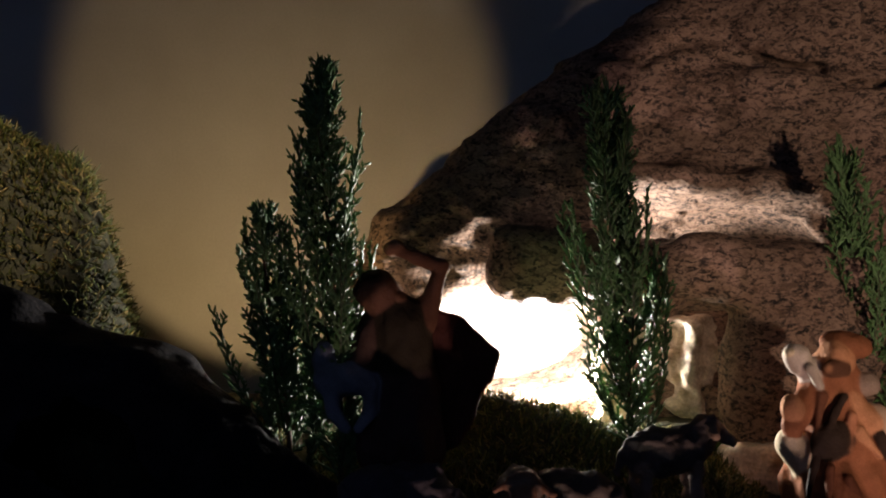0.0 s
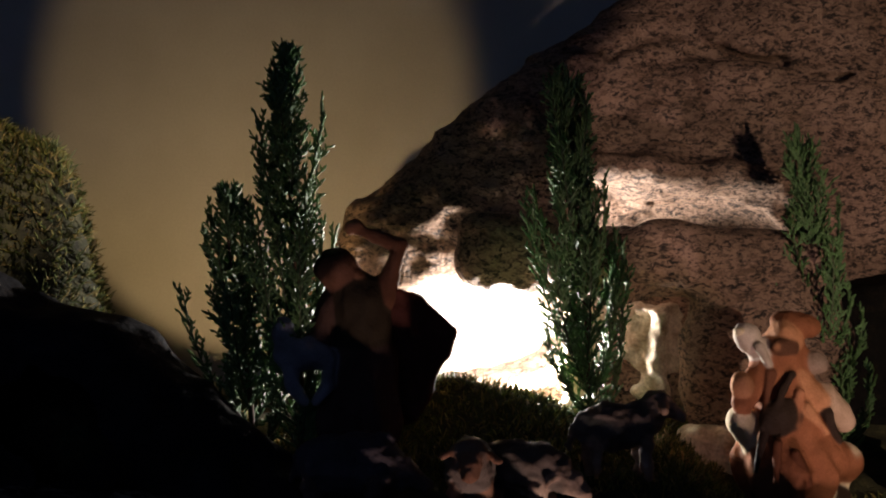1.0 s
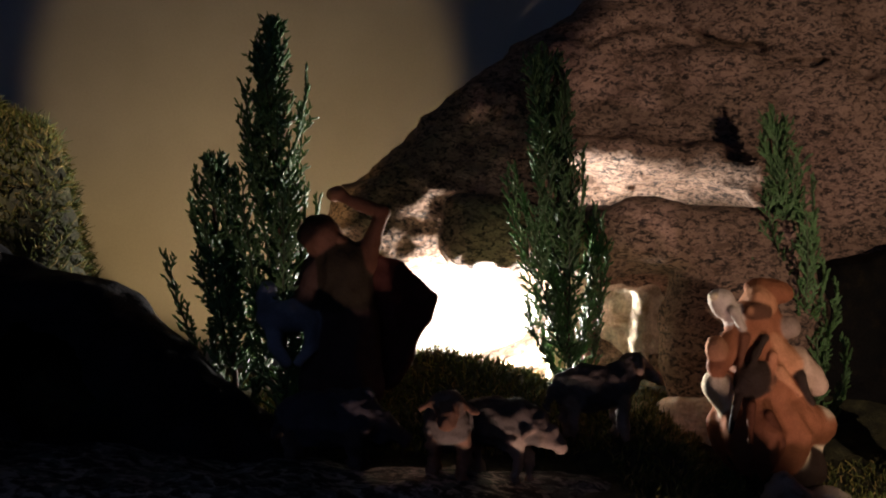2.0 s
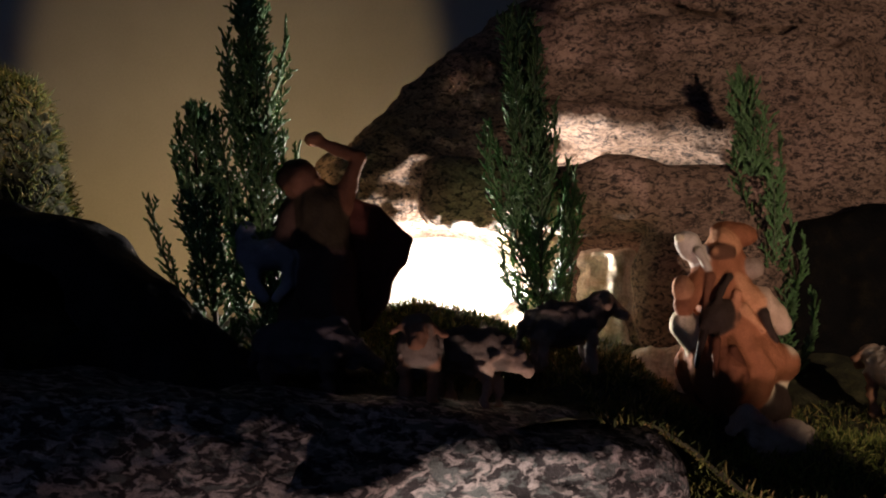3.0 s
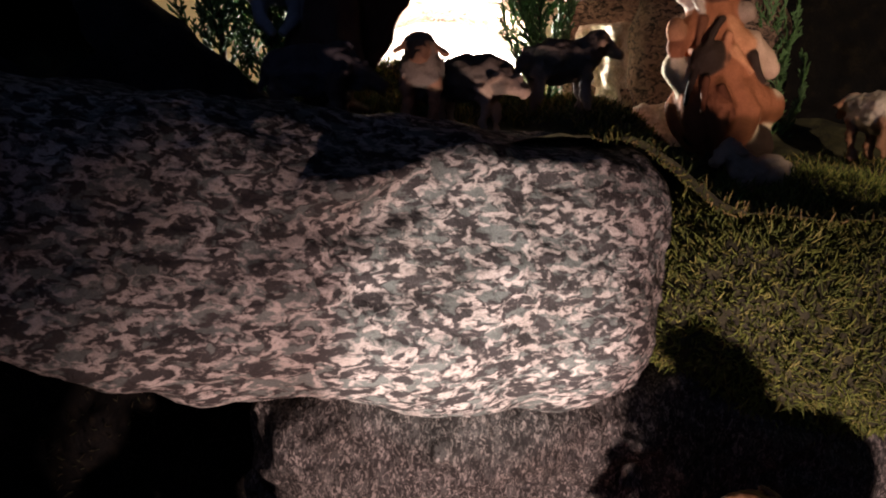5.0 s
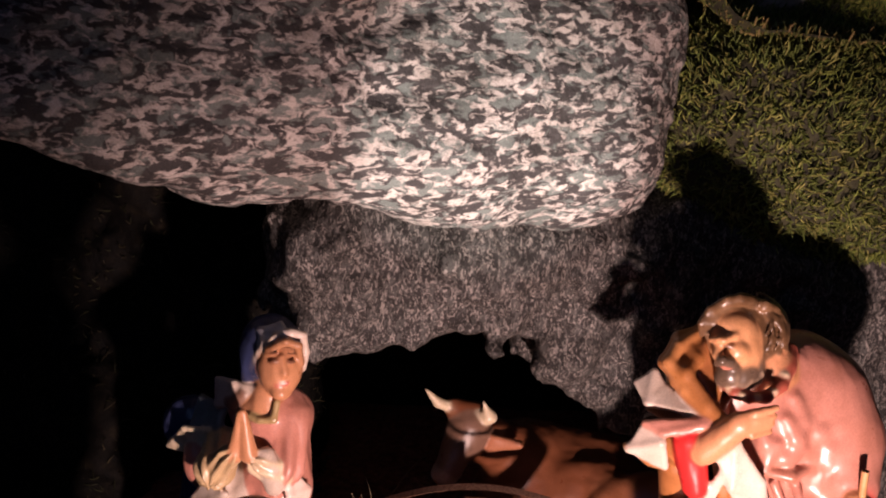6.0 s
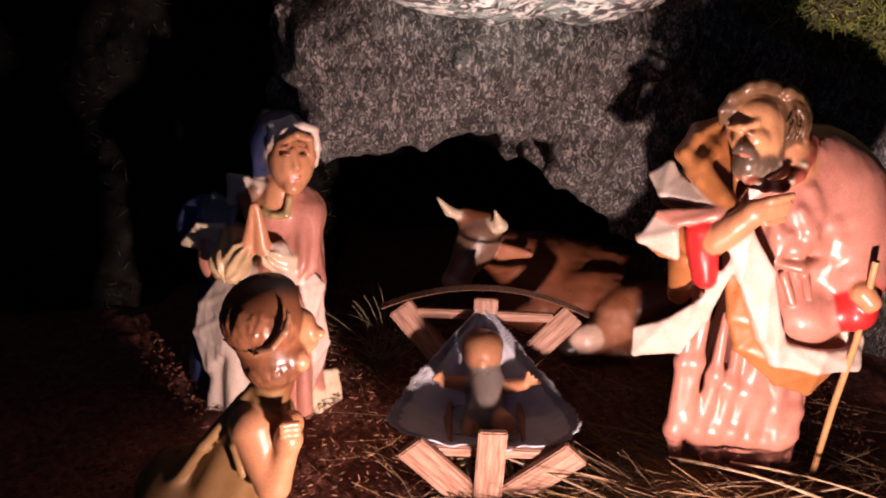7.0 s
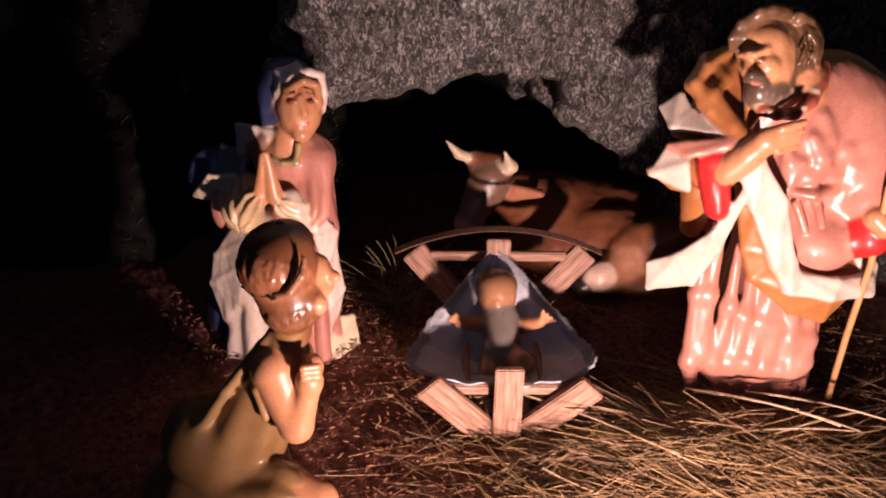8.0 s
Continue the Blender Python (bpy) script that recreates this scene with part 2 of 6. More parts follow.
ROCK = camouflage_rock("camouflage_painted_paper_rock", (0.50, 0.455, 0.42), (0.042, 0.038, 0.038), (0.15, 0.17, 0.16), 128, (0.62, 1.0, 1.15), 0.548, 0.06)
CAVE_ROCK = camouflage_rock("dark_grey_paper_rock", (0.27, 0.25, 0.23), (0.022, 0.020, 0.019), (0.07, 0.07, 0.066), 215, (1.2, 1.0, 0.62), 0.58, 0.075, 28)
UPPER_ROCK = camouflage_rock("pinkish_paper_rock", (0.34, 0.225, 0.165), (0.026, 0.018, 0.015), (0.17, 0.108, 0.076), 160, (0.75, 1.0, 1.35), 0.485, 0.085)
PALE_ROCK = speckled("pale_paper_rock", ((0.30, (0.30, 0.22, 0.14)), (0.48, (0.62, 0.52, 0.40)), (0.7, (0.75, 0.68, 0.56))), 40, (0.7, 1.1), 260, bump=0.8, bump_scale=160)
# Black that stands for shade: cave depth, shadowed bank, unlit gap in the rocks.
BLACK = speckled("black_for_shade", ((0.3, (0.003, 0.003, 0.003)), (0.55, (0.008, 0.007, 0.006)), (0.75, (0.02, 0.016, 0.010))), 60, bump=0.9, bump_scale=200, spec=0.08)
# Colour of the front ridge, with its bluish shade put in.
SHADED_RIDGE = speckled("dark_blue_grey_shade", ((0.3, (0.012, 0.012, 0.014)), (0.55, (0.024, 0.023, 0.026)), (0.75, (0.040, 0.038, 0.040))), 30, bump=0.7, bump_scale=180, spec=0.1)
SOIL = speckled("red_brown_wood_litter", ((0.3, (0.08, 0.026, 0.017)), (0.5, (0.21, 0.072, 0.045)), (0.7, (0.32, 0.135, 0.09))), 120, (0.5, 1.2), 700, bump=1.0, bump_scale=320)
TURF = speckled("mossy_earth", ((0.3, (0.018, 0.017, 0.010)), (0.55, (0.045, 0.045, 0.018)), (0.75, (0.085, 0.08, 0.035))), 70, bump=1.0, bump_scale=300)
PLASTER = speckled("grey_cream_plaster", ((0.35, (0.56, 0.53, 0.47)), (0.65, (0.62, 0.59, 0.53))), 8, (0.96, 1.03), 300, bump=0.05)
# For the unseen room sides: the unlit room's darkness is their colour.
DARK_WALL = speckled("dark_unlit_room", ((0.35, (0.05, 0.05, 0.055)), (0.65, (0.07, 0.07, 0.075))), 6, (0.95, 1.05), 200, bump=0.05)
RESIN = painted("glossy_painted_resin", 0.26, 0.42, 0.05, 0.5, 0.82)
WOOL = painted("matt_painted_wool", 0.7, 0.9, 0.5, 0.12, 0.7)
FIBRE = painted("dry_plant_fibre", 0.6, 0.8, 0.2, 0.3, 0.7)
LEAF = painted("waxy_scale_leaf", 0.4, 0.6, 0.2, 0.45, 0.75)


# ---- setting: room shell, ground, rocks ----
def sheet(name, x0, x1, y0, y1, cell, height, mat, label, category, kind="structure"):
    xs, ys = np.arange(x0, x1 + cell, cell), np.arange(y0, y1 + cell, cell)
    gx, gy = np.meshgrid(xs, ys, indexing="ij")
    p = np.stack((gx.ravel(), gy.ravel(), 0 * gx.ravel()), 1)
    p[:, 2] = height(p)
    i, j = np.meshgrid(np.arange(len(xs) - 1), np.arange(len(ys) - 1), indexing="ij")
    n = len(ys)
    f = np.stack((i * n + j, (i + 1) * n + j, (i + 1) * n + j + 1, i * n + j + 1), -1).reshape(-1, 4)
    return tagged(new(name, from_arrays(name, p, f, mat)), label, category, kind=kind)


def panel(name, centre, size, mat, label):
    bm = slab(size, 0.004)
    me = bpy.data.meshes.new(name)
    bm.to_mesh(me)
    bm.free()
    me.materials.append(mat)
    ob = new(name, me)
    ob.location = centre
    return tagged(ob, label, name.split("_")[0], kind="structure")


panel("wall_north", (0, 1.27, 1.0), (4.2, 0.10, 4.2), PLASTER, "plain grey cream wall behind the crib landscape")
# Unseen wall in four pieces; the gap is added to admit blue fill.
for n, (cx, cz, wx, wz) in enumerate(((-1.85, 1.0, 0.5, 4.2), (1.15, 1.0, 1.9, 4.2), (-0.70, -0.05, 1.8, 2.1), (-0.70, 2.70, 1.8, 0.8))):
    panel("wall_south_%d" % (n + 1), (cx, -2.05, cz), (wx, 0.10, wz), DARK_WALL, "unseen dark wall of the room beside a gap added for blue fill")
panel("wall_west", (-2.05, -0.4, 1.0), (0.10, 3.2, 4.2), DARK_WALL, "unseen side wall of the room, coloured dark as unlit")
panel("wall_east", (2.05, -0.4, 1.0), (0.10, 3.2, 4.2), DARK_WALL, "unseen side wall of the room, coloured dark as unlit")
panel("ceiling", (0, -0.4, 2.55), (4.0, 3.2, 0.08), DARK_WALL, "unseen ceiling of the room, coloured dark as unlit")
panel("floor", (0, -0.4, -0.12), (4.0, 3.2, 0.10), DARK_WALL, "unseen floor under the crib landscape, coloured dark as unlit")

ground = sheet("ground", -0.8, 0.9, 0.1, 1.15, 0.006,
               lambda p: rough(p, 0.05, 0.004, 4, 3) + 0.004, SOIL, "reddish brown wood litter covering the ground of the crib", "ground")


def step(v, a, b):
    t = np.clip((v - a) / (b - a), 0, 1)
    return t * t * (3 - 2 * t)


def bump_at(p, x, y, rx, ry, h):
    return h * np.exp(-((p[:, 0] - x) / rx) ** 2 - ((p[:, 1] - y) / ry) ** 2)


def plateau_height(p):
    z = 0.622 + 0.045 * step(p[:, 1], 0.62, 0.80)
    z = z + bump_at(p, 0.05, 0.86, 0.12, 0.05, 0.048)                  # mossy crest before the grotto
    z = z - bump_at(p, 0.11, 0.97, 0.10, 0.05, 0.045)                  # hollow behind it
    side = step(p[:, 1], 0.66, 0.86) * (1 - step(p[:, 1], 0.90, 1.08))
    q = -p[:, 0] * 0.87 / p[:, 1] - 0.014 + rough(p, 0.06, 0.012, 2, 7)
    z = z + side * (0.065 * step(q, 0.19, 0.29) + 0.23 * step(q, 0.285, 0.375) + 0.05 * step(q, 0.38, 0.50))
    z = z - 0.06 * step(p[:, 0], 0.24, 0.34) * (1 - step(p[:, 1], 0.78, 0.95))
    return z + rough(p, 0.05, 0.006, 3, 5)


plateau = sheet("hill_ground", -0.75, 0.9, 0.60, 1.16, 0.006, plateau_height, TURF, "dark mossy earth on top of the rocks", "ground")

front_rock = sculpt("front_rock", [
    block((-0.045, 0.653, 0.520), (0.315, 0.135, 0.118), (-5, 5, 17), 0.068, (1, 1, 1)),
    egg((-0.16, 0.605, 0.540), (0.22, 0.10, 0.105), (0, 4, 10), (1, 1, 1), 0.05),
    egg((0.135, 0.675, 0.49), (0.13, 0.08, 0.115), (-10, 0, 20), (1, 1, 1), 0.05),
    egg((0.015, 0.542, 0.588), (0.055, 0.030, 0.015), (0, -16, 15), (1, 1, 1), 0.015),
    egg((0.045, 0.530, 0.566), (0.050, 0.020, 0.009), (0, -24, 12), (1, 1, 1), 0.012, True),
    egg((-0.42, 0.52, 0.385), (0.30, 0.25, 0.10), (0, 0, 0), (1, 1, 1), 0.02, True),
    egg((0.14, 0.60, 0.60), (0.08, 0.03, 0.02), (0, 8, 20), (1, 1, 1), 0.02),
], 0.0035, ROCK, (0, 0.66, 0.40), lambda p: rough(p, 0.09, 0.009, 2, 11) + rough(p * (0.8, 1, 1.4), 0.024, 0.0034, 3, 12))
tagged(front_rock, "overhanging camouflage-painted rock of crumpled paper above the cave", "rock", kind="structure")

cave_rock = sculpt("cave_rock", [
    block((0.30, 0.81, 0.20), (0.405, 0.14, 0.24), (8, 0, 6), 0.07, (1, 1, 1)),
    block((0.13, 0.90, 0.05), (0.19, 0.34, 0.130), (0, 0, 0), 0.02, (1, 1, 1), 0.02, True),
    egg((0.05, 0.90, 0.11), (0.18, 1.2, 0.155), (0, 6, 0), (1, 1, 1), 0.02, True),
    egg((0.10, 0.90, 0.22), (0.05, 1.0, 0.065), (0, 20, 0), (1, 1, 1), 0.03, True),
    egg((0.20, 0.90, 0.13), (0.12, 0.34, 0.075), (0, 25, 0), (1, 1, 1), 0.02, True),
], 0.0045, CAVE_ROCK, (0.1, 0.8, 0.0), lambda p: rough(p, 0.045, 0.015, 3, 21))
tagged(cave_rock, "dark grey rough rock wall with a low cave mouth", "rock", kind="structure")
# The cave's dark depth is put into this panel's black.
panel("cave_back", (0.1, 1.10, 0.28), (1.5, 0.04, 0.56), BLACK, "black panel standing in for the dark depth of the cave")

# Course of a curved shadow on the rock, carved below as a groove.
SHADOW_CURVE = [(0.235, 1.01, 1.095), (0.285, 1.003, 1.115), (0.34, 1.000, 1.108), (0.395, 0.995, 1.08), (0.44, 0.990, 1.070), (0.49, 0.98, 1.055), (0.57, 0.97, 1.05)]
upper_rock = sculpt("upper_rock", [
    block((0.46, 1.16, 0.96), (0.50, 0.15, 0.30), (0, -38, 0), 0.05, (1, 1, 1)),
    block((0.75, 1.13, 0.85), (0.40, 0.15, 0.50), (0, 0, 0), 0.05, (1, 1, 1), 0.05),
    # Hidden wing, added to keep the bulb's light off the wall.
    egg((-0.105, 1.09, 0.745), (0.045, 0.17, 0.115), (0, 0, 0), (1, 1, 1), 0.03),
    egg((0.325, 1.055, 1.03), (0.085, 0.035, 0.055), (0, 8, 0), (1, 1, 1), 0.03),
    egg((0.34, 1.000, 0.944), (0.15, 0.055, 0.024), (0, 3, 0), (1, 1, 1), 0.015),
    egg((0.55, 1.01, 1.02), (0.09, 0.05, 0.07), (0, 15, 0), (1, 1, 1), 0.03),
    egg((0.06, 1.10, 0.740), (0.145, 0.40, 0.072), (0, -4, 0), (1, 1, 1), 0.01, True),
    egg((0.325, 1.02, 0.815), (0.155, 0.075, 0.112), (0, 2, 0), (1, 1, 1), 0.01, True),
    *[limb(a, b, 0.014, 0.014, (1, 1, 1), 0.006, None, True) for a, b in zip(SHADOW_CURVE, SHADOW_CURVE[1:])],
    limb((0.315, 0.985, 0.972), (0.37, 0.985, 0.977), 0.006, 0.006, (1, 1, 1), 0.004, None, True),
], 0.0055, UPPER_ROCK, (0.46, 1.16, 0.6), lambda p: rough(p * (1, 1, 2.0), 0.14, 0.013, 2, 31) + rough(p * (0.8, 1, 1.6), 0.032, 0.0062, 3, 32))
tagged(upper_rock, "large pinkish brown rock face of crumpled paper", "rock", kind="structure")

boulder = sculpt("arch_boulder", [
    block((0.330, 0.905, 0.840), (0.135, 0.045, 0.036), (0, 3, 0), 0.028, (1, 1, 1)),
    block((0.205, 0.915, 0.832), (0.060, 0.038, 0.032), (0, 10, 0), 0.024, (1, 1, 1), 0.02),
    egg((0.40, 0.905, 0.80), (0.08, 0.045, 0.06), (0, 0, 0), (1, 1, 1)),
    egg((0.385, 0.895, 0.725), (0.090, 0.055, 0.145), (0, 4, 0), (1, 1, 1), 0.02),
], 0.004, UPPER_ROCK, (0.36, 0.905, 0.62), lambda p: rough(p, 0.06, 0.010, 2, 41) + rough(p, 0.018, 0.003, 2, 42))
tagged(boulder, "olive brown paper boulder standing in the rock arch", "rock", kind="structure")
hanging = sculpt("hanging_stone", [block((0.118, 0.962, 0.853), (0.064, 0.034, 0.045), (0, 6, 0), 0.026, (1, 1, 1))],
                 0.0035, UPPER_ROCK, (0.10, 0.965, 0.82), lambda p: rough(p, 0.04, 0.007, 3, 51))
tagged(hanging, "brown paper stone over the bright opening", "rock", kind="structure")
pillar = sculpt("pale_pillar", [block((0.300, 1.03, 0.70), (0.030, 0.024, 0.084), (0, -3, -42), 0.006, (1, 1, 1))],
                0.003, PALE_ROCK, (0.305, 1.05, 0.63), lambda p: rough(p, 0.03, 0.010, 3, 61))
# Added stone, half hidden, that blocks the bulb from the boulder's flank.
tagged(sculpt("light_block_stone", [block((0.204, 0.984, 0.715), (0.020, 0.016, 0.090), (0, 4, 0), 0.008, (1, 1, 1))], 0.003, PALE_ROCK, (0.204, 0.984, 0.63),
              lambda p: rough(p, 0.03, 0.009, 3, 64)), "pale upright paper stone added to keep bulb light off the boulder", "rock", kind="structure")
footing = sculpt("pale_footing", [block((0.338, 0.852, 0.648), (0.052, 0.018, 0.028), (0, -14, -8), 0.008, (1, 1, 1)), egg((0.37, 0.850, 0.655), (0.03, 0.02, 0.04), (0, 0, 0), (1, 1, 1))],
                 0.003, PALE_ROCK, (0.338, 0.852, 0.63), lambda p: rough(p, 0.025, 0.009, 3, 63))
tagged(footing, "pale brightly lit low paper rock before the arch", "rock", kind="structure")
tagged(pillar, "pale brightly lit paper rock pillar in the arch", "rock", kind="structure")
bank = sculpt("moss_bank", [
    egg((0.425, 0.705, 0.47), (0.17, 0.10, 0.125), (0, 8, 0), (1, 1, 1)),
    egg((0.60, 0.70, 0.47), (0.16, 0.10, 0.12), (0, 0, 0), (1, 1, 1), 0.05),
], 0.005, TURF, (0.45, 0.73, 0.36), lambda p: rough(p, 0.05, 0.012, 3, 81))
tagged(bank, "steep earth bank covered with green moss", "ground", kind="structure")
# Earth ridge; its shade comes from the dark colour.
ridge = sculpt("dark_ridge", [limb(a, b, 0.055, 0.055, (1, 1, 1), 0.04) for a, b in (
    ((-0.66, 0.71, 0.84), (-0.40, 0.71, 0.772)), ((-0.40, 0.71, 0.772), (-0.26, 0.71, 0.708)), ((-0.26, 0.71, 0.708), (-0.17, 0.71, 0.662)), ((-0.17, 0.71, 0.662), (-0.12, 0.71, 0.62)))]
    + [block((-0.48, 0.72, 0.69), (0.24, 0.06, 0.12), (0, 10, 0), 0.05, (1, 1, 1), 0.05)],
    0.005, SHADED_RIDGE, (-0.40, 0.71, 0.60), lambda p: rough(p, 0.07, 0.012, 3, 83))
tagged(ridge, "crumpled ridge coloured dark for shade before the mossy hillside", "ground", kind="structure")
# Earth bank coloured black because this side lies in deep shadow.
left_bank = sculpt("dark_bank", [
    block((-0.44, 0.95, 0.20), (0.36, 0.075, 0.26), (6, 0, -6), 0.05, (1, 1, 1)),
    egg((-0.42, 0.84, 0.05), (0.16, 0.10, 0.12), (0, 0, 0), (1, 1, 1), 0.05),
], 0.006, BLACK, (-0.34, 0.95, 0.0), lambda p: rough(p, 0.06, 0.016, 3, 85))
tagged(left_bank, "earth bank coloured black for the shadow beside the cave", "ground", kind="structure")
# Solid black block where the rocks are merely unlit.
hollow = sculpt("hollow_shade_block", [block((0.69, 0.965, 0.68), (0.215, 0.05, 0.16), (0, -6, 0), 0.03, (1, 1, 1))], 0.006, BLACK, (0.69, 0.965, 0.55),
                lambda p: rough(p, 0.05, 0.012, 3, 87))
tagged(hollow, "black block standing in for an unlit hollow between the upper rocks", "rock", kind="structure")


# ---- figures of the crib: each one a single painted casting ----
SKIN = (0.50, 0.235, 0.12)
FACE = (0.56, 0.28, 0.135)
PINK, WHITE, OCHRE, RED = (0.47, 0.205, 0.155), (0.56, 0.47, 0.40), (0.34, 0.135, 0.045), (0.50, 0.025, 0.025)
BLUE, GREY, DARK = (0.030, 0.040, 0.10), (0.10, 0.068, 0.048), (0.035, 0.022, 0.016)
OLIVE, BROWN, CREAM = (0.22, 0.125, 0.05), (0.22, 0.085, 0.035), (0.72, 0.60, 0.42)


def chain(points, radii, colour, k=0.004):
    """A run of limbs through the points."""
    n = len(points)
    if not isinstance(radii, (tuple, list)):
        radii = [radii] * n
    return [limb(points[i], points[i + 1], radii[i], radii[i + 1], colour, k) for i in range(n - 1)]


def cloth(points, thick, colour, wave=0.0):
    """A strip of cloth through points given in pairs, rim by rim."""
    out = []
    for i in range(len(points) - 2):
        out.append(flap(points[i], points[i + 1], points[i + 2], thick, colour, 0.003, wave))
    return out


def curls(centre, radii, count, seed, colour, az0, az1, thick=0.0024, length=0.9, up0=0.2, up1=1.3):
    """Locks of hair combed down over an egg-shaped head, between two bearings in degrees."""
    r = random.Random(seed)
    out = []
    for _ in range(count):
        az, top, wave = radians(r.uniform(az0, az1)), r.uniform(up0, up1), r.uniform(-0.35, 0.35)
        pts = []
        for s in (0, 0.5, 1.0):
            up, turn = top - length * s, az + wave * s
            pts.append(tuple(np.array(centre) + np.array(radii) * (math.cos(up) * math.cos(turn), math.cos(up) * math.sin(turn), math.sin(up))))
        shade = r.uniform(0.6, 1.7)
        out += chain(pts, [thick * 0.7, thick, thick * 0.5], tuple(c * shade for c in colour), 0.001)
    return out


